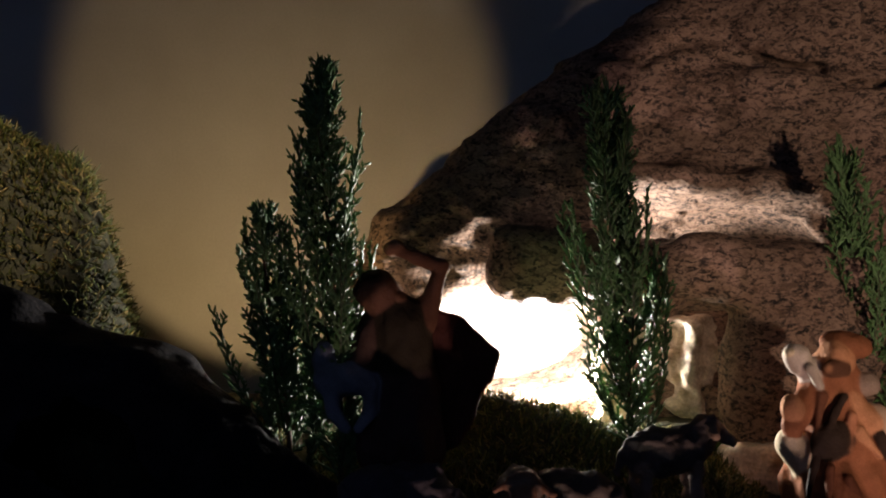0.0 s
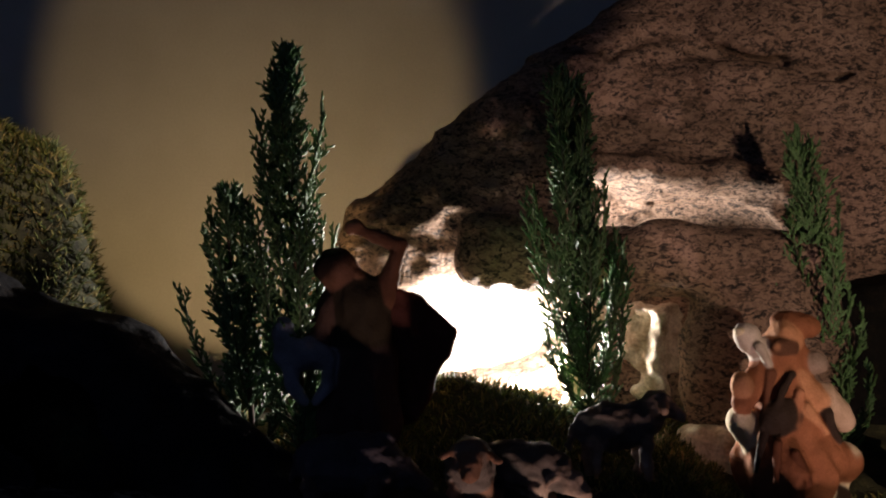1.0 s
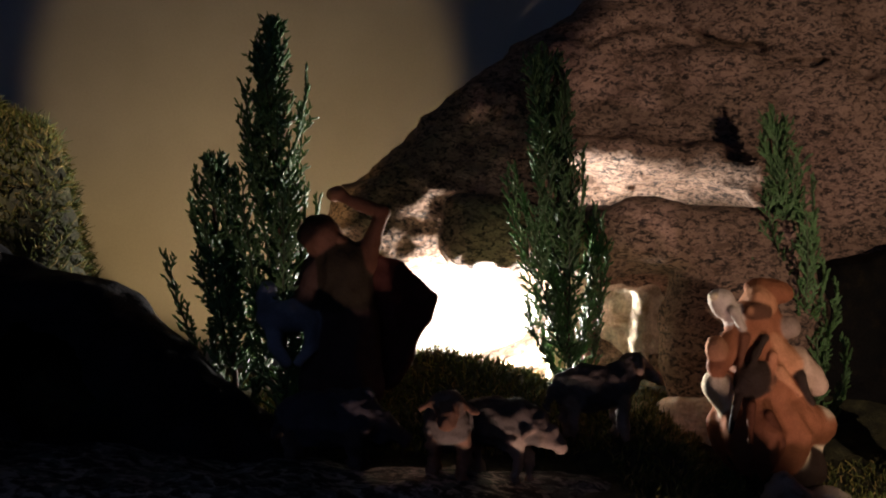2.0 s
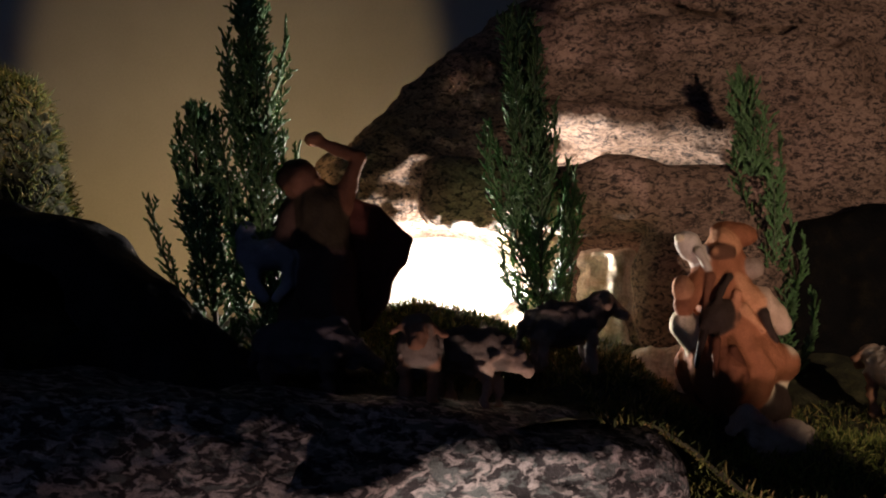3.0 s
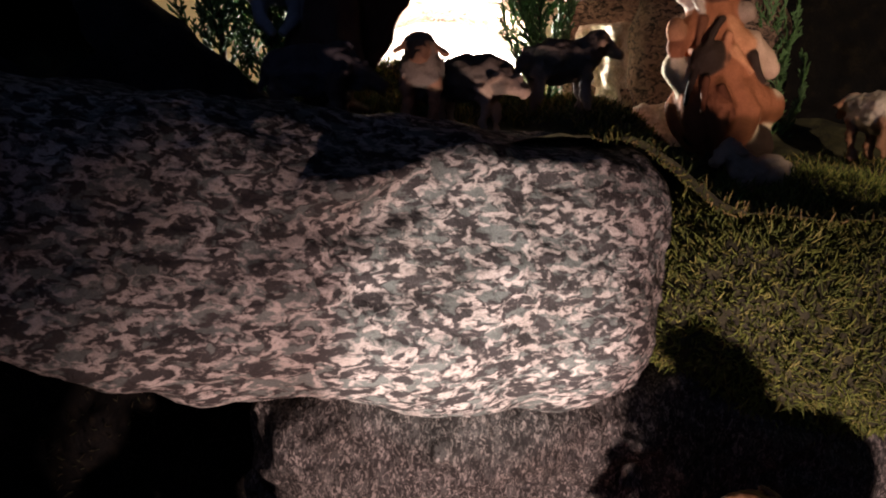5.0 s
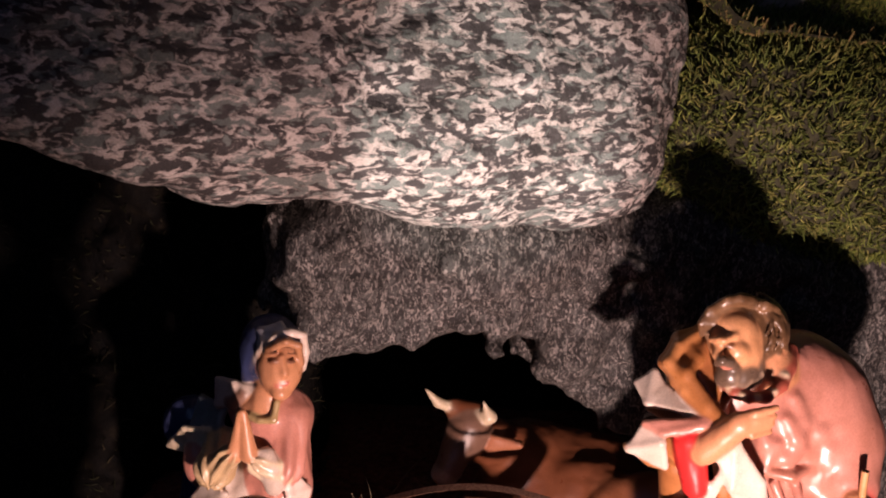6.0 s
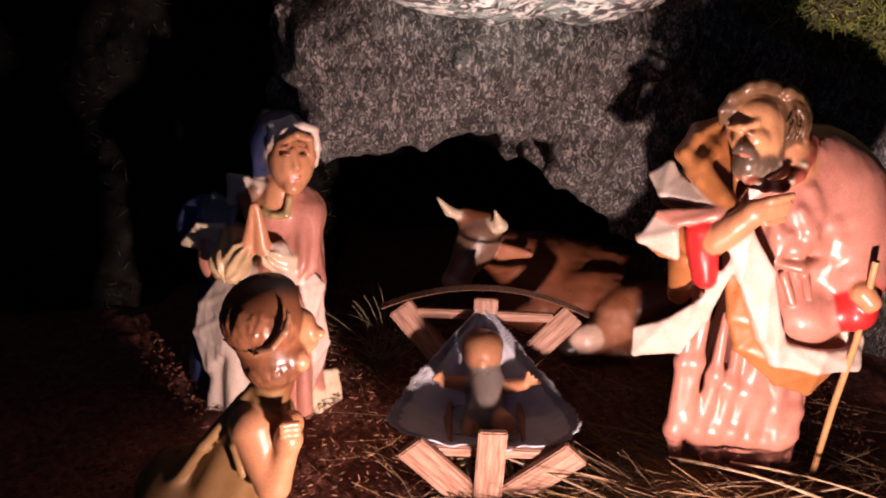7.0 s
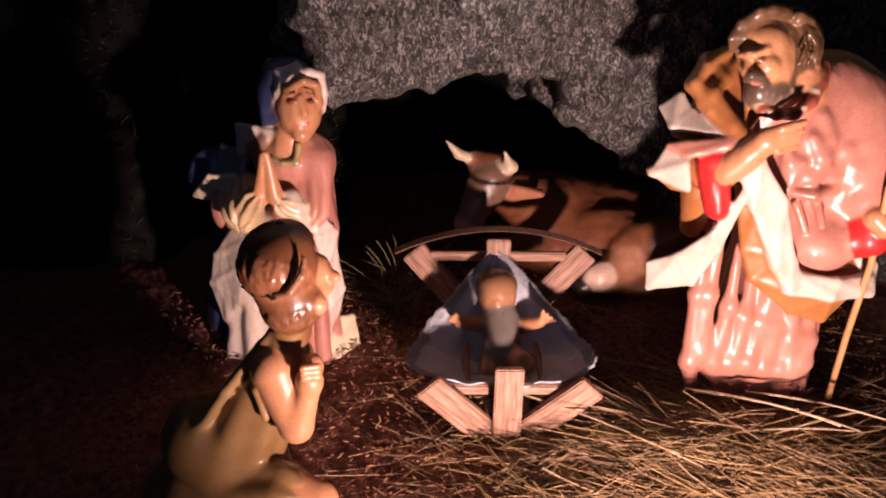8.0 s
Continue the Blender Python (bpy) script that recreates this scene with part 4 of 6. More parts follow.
    *cloth([(0.343, 0.466, 0.162), (0.413, 0.482, 0.146), (0.347, 0.485, 0.175), (0.404, 0.505, 0.176)], 0.004, BROWN),
]
man = sculpt("bearded_man_figure", sculpt_list, 0.0015, RESIN, (0.35, 0.54, 0.004), lambda p: rough(p * (1.5, 1.5, 0.5), 0.012, 0.0004, 2, 103))
tagged(man, "glossy painted bearded man figure in pink robe and ochre mantle", "figurine")

stick = tubes([[(0.395, 0.456, 0.243), (0.400, 0.462, 0.172), (0.405, 0.478, 0.098), (0.415, 0.500, 0.004)]], [0.0028], 8)
stick = tagged(new("walking_stick", from_arrays("walking_stick", stick[0], stick[1], RESIN, (0.50, 0.27, 0.12))), "thin light brown wooden walking stick held by a figure", "stick")

# kneeling woman with a blue veil and folded palms
TAN = (0.50, 0.36, 0.20)
woman = sculpt("veiled_woman_figure", [
    egg((-0.067, 0.578, 0.262), (0.0195, 0.022, 0.027), (-10, 0, 8), SKIN),
    egg((-0.061, 0.563, 0.254), (0.0055, 0.003, 0.002), (0, 0, 0), (0.56, 0.20, 0.14), 0.003),
    limb((-0.062, 0.560, 0.278), (-0.059, 0.557, 0.264), 0.0016, 0.0030, SKIN, 0.005),
    egg((-0.069, 0.559, 0.274), (0.0046, 0.0030, 0.0018), (0, -8, 0), (0.20, 0.085, 0.045), 0.0012),
    egg((-0.054, 0.562, 0.273), (0.0040, 0.0030, 0.0018), (0, 10, 0), (0.20, 0.085, 0.045), 0.0012),
    limb((-0.074, 0.560, 0.280), (-0.064, 0.557, 0.282), 0.0010, 0.0014, (0.30, 0.13, 0.07), 0.001),
    limb((-0.057, 0.558, 0.282), (-0.051, 0.564, 0.279), 0.0014, 0.0010, (0.30, 0.13, 0.07), 0.001),
    limb((-0.066, 0.558, 0.253), (-0.057, 0.559, 0.254), 0.0020, 0.0018, (0.46, 0.12, 0.09), 0.001),
    egg((-0.064, 0.563, 0.244), (0.0085, 0.008, 0.0070), (0, 0, 0), SKIN, 0.005),
    egg((-0.079, 0.603, 0.267), (0.029, 0.030, 0.034), (0, -10, 0), BLUE, 0.003),
    egg((-0.096, 0.600, 0.264), (0.010, 0.020, 0.030), (0, 10, 0), BLUE, 0.006),
    *chain([(-0.090, 0.582, 0.259), (-0.083, 0.573, 0.277), (-0.070, 0.569, 0.291), (-0.056, 0.571, 0.296), (-0.046, 0.576, 0.292), (-0.044, 0.580, 0.275), (-0.048, 0.584, 0.259)], 0.0036, WHITE, 0.002),
    *cloth([(-0.090, 0.584, 0.261), (-0.099, 0.595, 0.271), (-0.079, 0.573, 0.285), (-0.085, 0.585, 0.292), (-0.061, 0.571, 0.296), (-0.067, 0.582, 0.301)], 0.0022, (0.55, 0.55, 0.60)),
    *chain([(-0.080, 0.574, 0.267), (-0.073, 0.564, 0.282), (-0.059, 0.561, 0.291), (-0.049, 0.567, 0.286), (-0.048, 0.574, 0.267)], 0.0036, (0.38, 0.18, 0.09), 0.002),
    limb((-0.078, 0.586, 0.242), (-0.083, 0.590, 0.220), 0.012, 0.019, SKIN),
    limb((-0.077, 0.600, 0.202), (-0.072, 0.605, 0.136), 0.032, 0.028, PINK, 0.010, (9, 0.0018, 0)),
    limb((-0.100, 0.600, 0.209), (-0.062, 0.600, 0.210), 0.018, 0.020, PINK, 0.008),
    *chain([(-0.093, 0.572, 0.217), (-0.083, 0.567, 0.215), (-0.071, 0.567, 0.216), (-0.069, 0.572, 0.230)], 0.003, (0.36, 0.26, 0.12), 0.002),
    # sleeves and folded palms
    limb((-0.057, 0.590, 0.206), (-0.063, 0.572, 0.169), 0.017, 0.017, PINK, 0.006, (6, 0.002, 0)),
    limb((-0.067, 0.567, 0.166), (-0.081, 0.554, 0.181), 0.014, 0.010, (0.62, 0.50, 0.34), 0.004, (6, 0.0016, 0)),
    limb((-0.076, 0.556, 0.187), (-0.069, 0.560, 0.157), 0.008, 0.010, WHITE, 0.003),
    limb((-0.122, 0.590, 0.180), (-0.124, 0.568, 0.166), 0.016, 0.017, TAN, 0.006, (8, 0.002, 0)),
    limb((-0.124, 0.566, 0.166), (-0.107, 0.553, 0.187), 0.013, 0.009, TAN, 0.004, (7, 0.0018, 0)),
    limb((-0.090, 0.552, 0.190), (-0.093, 0.548, 0.231), 0.008, 0.003, SKIN, 0.002),
    limb((-0.103, 0.552, 0.188), (-0.096, 0.548, 0.230), 0.007, 0.003, SKIN, 0.002),
    # mantle
    *cloth([(-0.128, 0.600, 0.239), (-0.128, 0.598, 0.215), (-0.110, 0.588, 0.240), (-0.112, 0.586, 0.222), (-0.089, 0.582, 0.238)], 0.003, WHITE),
    limb((-0.111, 0.588, 0.222), (-0.101, 0.585, 0.232), 0.008, 0.006, (0.22, 0.12, 0.08), 0.003),
    *cloth([(-0.149, 0.620, 0.211), (-0.156, 0.610, 0.180), (-0.124, 0.600, 0.210), (-0.126, 0.590, 0.194)], 0.004, (0.16, 0.20, 0.24)),
    *cloth([(-0.182, 0.620, 0.161), (-0.160, 0.600, 0.189), (-0.147, 0.600, 0.166), (-0.134, 0.590, 0.192)], 0.003, CREAM),
    egg((-0.162, 0.635, 0.176), (0.030, 0.018, 0.030), (0, 20, 0), BLUE, 0.006),
    egg((-0.148, 0.600, 0.156), (0.014, 0.012, 0.024), (0, 0, 0), PINK, 0.006),
    limb((-0.142, 0.630, 0.123), (-0.159, 0.630, 0.017), 0.030, 0.030, BLUE, 0.010),
    *cloth([(-0.137, 0.580, 0.144), (-0.115, 0.565, 0.143), (-0.159, 0.590, 0.112), (-0.130, 0.570, 0.111), (-0.167, 0.592, 0.080), (-0.137, 0.572, 0.072), (-0.157, 0.585, 0.043)], 0.0032, WHITE),
    *cloth([(-0.062, 0.568, 0.173), (-0.057, 0.562, 0.145), (-0.043, 0.580, 0.142), (-0.052, 0.570, 0.111), (-0.046, 0.585, 0.112), (-0.050, 0.575, 0.065), (-0.040, 0.590, 0.075), (-0.056, 0.580, 0.032)], 0.0032, (0.76, 0.58, 0.50)),
    # skirt
    limb((-0.076, 0.600, 0.144), (-0.082, 0.600, -0.019), 0.030, 0.036, PINK, 0.010, (10, 0.0035, 0.5)),
    limb((-0.110, 0.600, 0.126), (-0.124, 0.600, -0.020), 0.030, 0.042, WHITE, 0.010, (8, 0.0035, 0.2)),
    *[limb(a, b, 0.004, 0.008, PINK, 0.006) for a, b in (((-0.072, 0.572, 0.140), (-0.077, 0.562, 0.007)), ((-0.060, 0.575, 0.132), (-0.059, 0.565, 0.012)), ((-0.086, 0.572, 0.134), (-0.097, 0.562, 0.007)))],
    *cloth([(-0.056, 0.590, 0.039), (-0.058, 0.575, 0.005), (-0.035, 0.610, 0.029), (-0.025, 0.600, -0.013)], 0.0035, CREAM, 0.001),
    egg((-0.053, 0.585, -0.014), (0.030, 0.026, 0.009), (0, 0, 0), BROWN, 0.006),
], 0.0015, RESIN, (-0.06, 0.60, 0.004), lambda p: rough(p * (1.5, 1.5, 0.5), 0.010, 0.0006, 2, 104))
tagged(woman, "glossy painted veiled woman figure with folded palms, pink dress", "figurine")

# kneeling boy with a round cap
BARK = (0.17, 0.065, 0.03)
boy = sculpt("kneeling_boy_figure", [
    egg((-0.053, 0.376, 0.217), (0.0265, 0.027, 0.0250), (0, -14, 0), BARK),
    # Upper part of the cap, darker brown for the shade on top.
    egg((-0.055, 0.384, 0.224), (0.0260, 0.027, 0.0180), (0, -18, 0), (0.07, 0.03, 0.016), 0.004),
    egg((-0.030, 0.386, 0.203), (0.0115, 0.014, 0.0150), (0, 20, 0), SKIN, 0.006),
    limb((-0.021, 0.382, 0.207), (-0.015, 0.380, 0.204), 0.0040, 0.0042, SKIN, 0.003),
    egg((-0.022, 0.382, 0.196), (0.0060, 0.008, 0.0050), (0, 0, 0), SKIN, 0.003),
    egg((-0.038, 0.378, 0.182), (0.0120, 0.014, 0.0130), (0, 0, 0), BARK, 0.005),
    limb((-0.038, 0.380, 0.190), (-0.048, 0.380, 0.158), 0.011, 0.013, BARK, 0.006),
    egg((-0.024, 0.366, 0.189), (0.0040, 0.004, 0.0055), (0, 0, 0), SKIN, 0.002),
    egg((-0.047, 0.374, 0.192), (0.0220, 0.020, 0.0200), (0, 10, 0), BARK, 0.012),
    *curls((-0.053, 0.376, 0.217), (0.0270, 0.0275, 0.0255), 110, 6, (0.21, 0.085, 0.04), -160, -35, 0.0011, 0.75, -0.35, 0.62),
    *curls((-0.046, 0.374, 0.187), (0.0205, 0.020, 0.0210), 130, 7, (0.15, 0.062, 0.03), -190, -5, 0.0015, 0.9, -0.5, 0.6),
    *chain([(-0.079, 0.372, 0.201), (-0.067, 0.356, 0.202), (-0.054, 0.348, 0.206), (-0.041, 0.347, 0.213), (-0.033, 0.350, 0.223), (-0.032, 0.356, 0.234)], 0.0008, (0.03, 0.016, 0.012), 0.0006),
    *chain([(-0.053, 0.350, 0.202), (-0.040, 0.346, 0.211), (-0.032, 0.348, 0.222), (-0.030, 0.356, 0.232)], [0.0012, 0.0026, 0.0028, 0.0012], (0.30, 0.15, 0.08), 0.0015),
    limb((-0.049, 0.376, 0.165), (-0.055, 0.380, 0.138), 0.012, 0.018, OLIVE),
    limb((-0.059, 0.388, 0.127), (-0.103, 0.388, 0.047), 0.024, 0.037, OLIVE, 0.008, (7, 0.0016, 0)),
    *chain([(-0.061, 0.374, 0.161), (-0.098, 0.368, 0.114), (-0.145, 0.368, 0.044)], [0.004, 0.004, 0.003], (0.30, 0.18, 0.08), 0.004),
    limb((-0.059, 0.366, 0.135), (-0.046, 0.352, 0.098), 0.0185, 0.0125, SKIN, 0.004),
    limb((-0.044, 0.350, 0.097), (-0.035, 0.352, 0.126), 0.0115, 0.0085, SKIN, 0.004),
    egg((-0.033, 0.352, 0.136), (0.010, 0.010, 0.012), (0, 0, 0), SKIN, 0.003),
    *[limb(tuple(np.array((-0.035, 0.342, 0.145)) + np.array((0, 0, 0.0045 * n))), tuple(np.array((-0.025, 0.346, 0.144)) + np.array((0, 0, 0.0045 * n))), 0.0026, 0.0024, SKIN, 0.001) for n in range(3)],
    egg((-0.032, 0.362, 0.141), (0.008, 0.010, 0.010), (0, 0, 0), SKIN, 0.002),
    *chain([(-0.047, 0.366, 0.150), (-0.064, 0.360, 0.147), (-0.072, 0.356, 0.125), (-0.067, 0.354, 0.102)], 0.003, (0.30, 0.18, 0.08), 0.002),
    limb((-0.106, 0.388, 0.041), (-0.135, 0.388, -0.007), 0.038, 0.044, OLIVE, 0.008, (6, 0.002, 0)),
    limb((-0.115, 0.378, 0.021), (-0.060, 0.352, 0.033), 0.028, 0.022, OLIVE, 0.006, (6, 0.0014, 0)),
    limb((-0.058, 0.352, 0.033), (-0.034, 0.346, 0.029), 0.019, 0.017, SKIN, 0.003),
    limb((-0.040, 0.345, 0.022), (-0.05, 0.36, 0.016), 0.018, 0.013, SKIN, 0.004),
    limb((-0.12, 0.39, 0.05), (-0.13, 0.40, 0.018), 0.040, 0.018, OLIVE, 0.008),
    egg((-0.15, 0.41, 0.014), (0.03, 0.02, 0.012), (0, 0, 20), SKIN, 0.006),
], 0.0015, RESIN, (-0.10, 0.38, 0.004))
tagged(boy, "glossy painted kneeling boy figure with round cap, its top darkened for shade", "figurine")

# lying ox
OXRED = (0.19, 0.066, 0.030)
ox = sculpt("ox_figure", [
    limb((0.185, 0.820, 0.053), (0.374, 0.800, 0.021), 0.050, 0.060, OXRED, 0.02),
    limb((0.142, 0.775, 0.097), (0.191, 0.805, 0.054), 0.030, 0.048, OXRED, 0.02),
    limb((0.111, 0.755, 0.124), (0.092, 0.735, 0.086), 0.0260, 0.0165, (0.20, 0.115, 0.08), 0.012),
    egg((0.087, 0.732, 0.080), (0.016, 0.015, 0.013), (0, 0, 0), (0.42, 0.30, 0.24), 0.006),
    limb((0.093, 0.760, 0.147), (0.125, 0.760, 0.140), 0.0130, 0.0130, OXRED, 0.008),
    *chain([(0.092, 0.757, 0.148), (0.076, 0.752, 0.155), (0.063, 0.750, 0.171)], [0.0085, 0.0075, 0.0020], CREAM, 0.002),
    *chain([(0.122, 0.750, 0.141), (0.133, 0.744, 0.144), (0.126, 0.742, 0.162)], [0.0085, 0.0090, 0.0018], CREAM, 0.002),
    egg((0.062, 0.750, 0.172), (0.002, 0.002, 0.003), (0, 0, 0), DARK, 0.001),
    egg((0.126, 0.742, 0.162), (0.002, 0.002, 0.003), (0, 0, 0), DARK, 0.001),
    *cloth([(0.136, 0.745, 0.106), (0.140, 0.745, 0.117), (0.167, 0.738, 0.115)], 0.0050, (0.42, 0.17, 0.09)),
    egg((0.112, 0.732, 0.112), (0.0045, 0.0040, 0.0050), (0, 0, 0), DARK, 0.001),
    egg((0.112, 0.736, 0.116), (0.0080, 0.0060, 0.0040), (0, 0, 0), (0.24, 0.13, 0.09), 0.004),
    egg((0.266, 0.755, 0.037), (0.060, 0.036, 0.050), (0, 25, 0), OXRED, 0.02),
    limb((0.325, 0.715, 0.076), (0.276, 0.725, 0.053), 0.022, 0.030, (0.24, 0.09, 0.042), 0.014),
    limb((0.274, 0.715, 0.049), (0.239, 0.695, 0.032), 0.024, 0.018, (0.36, 0.16, 0.09), 0.010),
    egg((0.234, 0.688, 0.036), (0.020, 0.014, 0.017), (0, 0, 0), (0.70, 0.50, 0.40), 0.008),
    egg((0.217, 0.690, 0.024), (0.016, 0.012, 0.011), (0, 0, 0), DARK, 0.003),
    limb((0.252, 0.700, 0.022), (0.327, 0.700, 0.006), 0.014, 0.020, (0.26, 0.10, 0.048), 0.010),
    limb((0.256, 0.690, -0.008), (0.341, 0.690, -0.016), 0.012, 0.015, (0.13, 0.045, 0.02), 0.006),
    egg((0.240, 0.790, 0.032), (0.12, 0.06, 0.045), (0, 0, 0), OXRED, 0.02),
], 0.002, RESIN, (0.24, 0.80, 0.004), lambda p: rough(p, 0.03, 0.0018, 3, 105))
tagged(ox, "glossy painted reddish brown ox figure lying with pale horns", "figurine")

# small child lying in the crib
child = sculpt("infant_figure", [
    egg((0.112, 0.576, 0.078), (0.019, 0.020, 0.020), (0, 0, 0), (0.40, 0.19, 0.10)),
    egg((0.112, 0.584, 0.084), (0.020, 0.020, 0.014), (0, 0, 0), (0.20, 0.09, 0.035), 0.003),
    egg((0.111, 0.558, 0.079), (0.003, 0.004, 0.003), (0, 0, 0), SKIN, 0.003),
    limb((0.115, 0.561, 0.058), (0.114, 0.531, 0.040), 0.018, 0.018, (0.20, 0.17, 0.15), 0.006),
    limb((0.101, 0.561, 0.052), (0.076, 0.546, 0.064), 0.008, 0.006, SKIN, 0.004),
    limb((0.129, 0.561, 0.049), (0.151, 0.546, 0.065), 0.008, 0.006, SKIN, 0.004),
    *[limb((0.075, 0.544, 0.066), tuple(np.array((0.066, 0.542, 0.069)) + np.array((0.002 * n, 0, 0.002 * n))), 0.003, 0.002, SKIN, 0.001) for n in range(4)],
    *[limb((0.152, 0.544, 0.067), tuple(np.array((0.165, 0.542, 0.069)) + np.array((-0.004 * n, 0, 0.0035 * n))), 0.003, 0.002, SKIN, 0.001) for n in range(4)],
    limb((0.108, 0.531, 0.036), (0.100, 0.511, 0.031), 0.012, 0.008, SKIN, 0.004),
    limb((0.124, 0.531, 0.036), (0.133, 0.506, 0.047), 0.012, 0.009, SKIN, 0.004),
], 0.0013, RESIN, (0.115, 0.54, 0.05))
tagged(child, "small painted infant figure with open arms in a crib", "figurine")

# shepherd with raised arm, wide cloak and a lamb at his hip
# Tunic and skin colours are darkened for the shade he stands in.
shepherd = sculpt("shepherd_figure", [
    egg((-0.053, 0.720, 0.828), (0.017, 0.018, 0.020), (0, 0, 0), (0.30, 0.14, 0.08)),
    egg((-0.058, 0.722, 0.835), (0.019, 0.019, 0.017), (0, 0, 0), DARK, 0.003),
    egg((-0.037, 0.712, 0.826), (0.004, 0.005, 0.005), (0, 0, 0), SKIN, 0.003),
    *chain([(-0.015, 0.720, 0.809), (-0.001, 0.725, 0.854), (-0.041, 0.720, 0.869)], [0.010, 0.0068, 0.0052], (0.20, 0.09, 0.05), 0.003),
    egg((-0.042, 0.720, 0.871), (0.009, 0.007, 0.007), (0, 0, 0), (0.36, 0.17, 0.09), 0.003),
    limb((-0.038, 0.725, 0.804), (-0.035, 0.725, 0.754), 0.027, 0.028, (0.05, 0.038, 0.022), 0.008),
    limb((-0.035, 0.725, 0.749), (-0.037, 0.725, 0.701), 0.032, 0.038, (0.10, 0.06, 0.05), 0.008, (8, 0.002, 0)),
    limb((-0.047, 0.720, 0.701), (-0.044, 0.720, 0.664), 0.012, 0.012, (0.20, 0.12, 0.08), 0.004),
    limb((-0.022, 0.725, 0.701), (-0.021, 0.725, 0.664), 0.012, 0.012, (0.20, 0.12, 0.08), 0.004),
    *cloth([(-0.021, 0.735, 0.817), (-0.019, 0.745, 0.713), (0.014, 0.735, 0.804), (0.003, 0.745, 0.699), (0.044, 0.735, 0.776), (0.012, 0.735, 0.702)], 0.006, (0.10, 0.035, 0.025), 0.002),
    limb((-0.059, 0.720, 0.803), (-0.072, 0.710, 0.768), 0.014, 0.012, (0.12, 0.07, 0.05), 0.004),
    # the lamb
    egg((-0.101, 0.705, 0.778), (0.011, 0.012, 0.014), (0, 0, 0), (0.30, 0.31, 0.35), 0.003),
    *chain([(-0.096, 0.700, 0.761), (-0.080, 0.700, 0.761), (-0.062, 0.700, 0.756)], [0.013, 0.013, 0.010], (0.30, 0.31, 0.35), 0.004),
    *chain([(-0.093, 0.700, 0.756), (-0.092, 0.695, 0.735), (-0.080, 0.690, 0.721)], [0.008, 0.006, 0.004], (0.30, 0.31, 0.35), 0.003),
    *chain([(-0.060, 0.700, 0.756), (-0.060, 0.695, 0.735), (-0.069, 0.690, 0.721)], [0.008, 0.006, 0.004], (0.30, 0.31, 0.35), 0.003),
    egg((-0.03, 0.725, 0.652), (0.04, 0.03, 0.012), (0, 0, 0), DARK, 0.004),
], 0.0016, WOOL, (-0.03, 0.72, 0.645), lambda p: rough(p * (1.4, 1.4, 0.7), 0.012, 0.0013, 2, 102))
tagged(shepherd, "painted shepherd figure darkened for shade, with raised arm and wide cloak", "figurine")

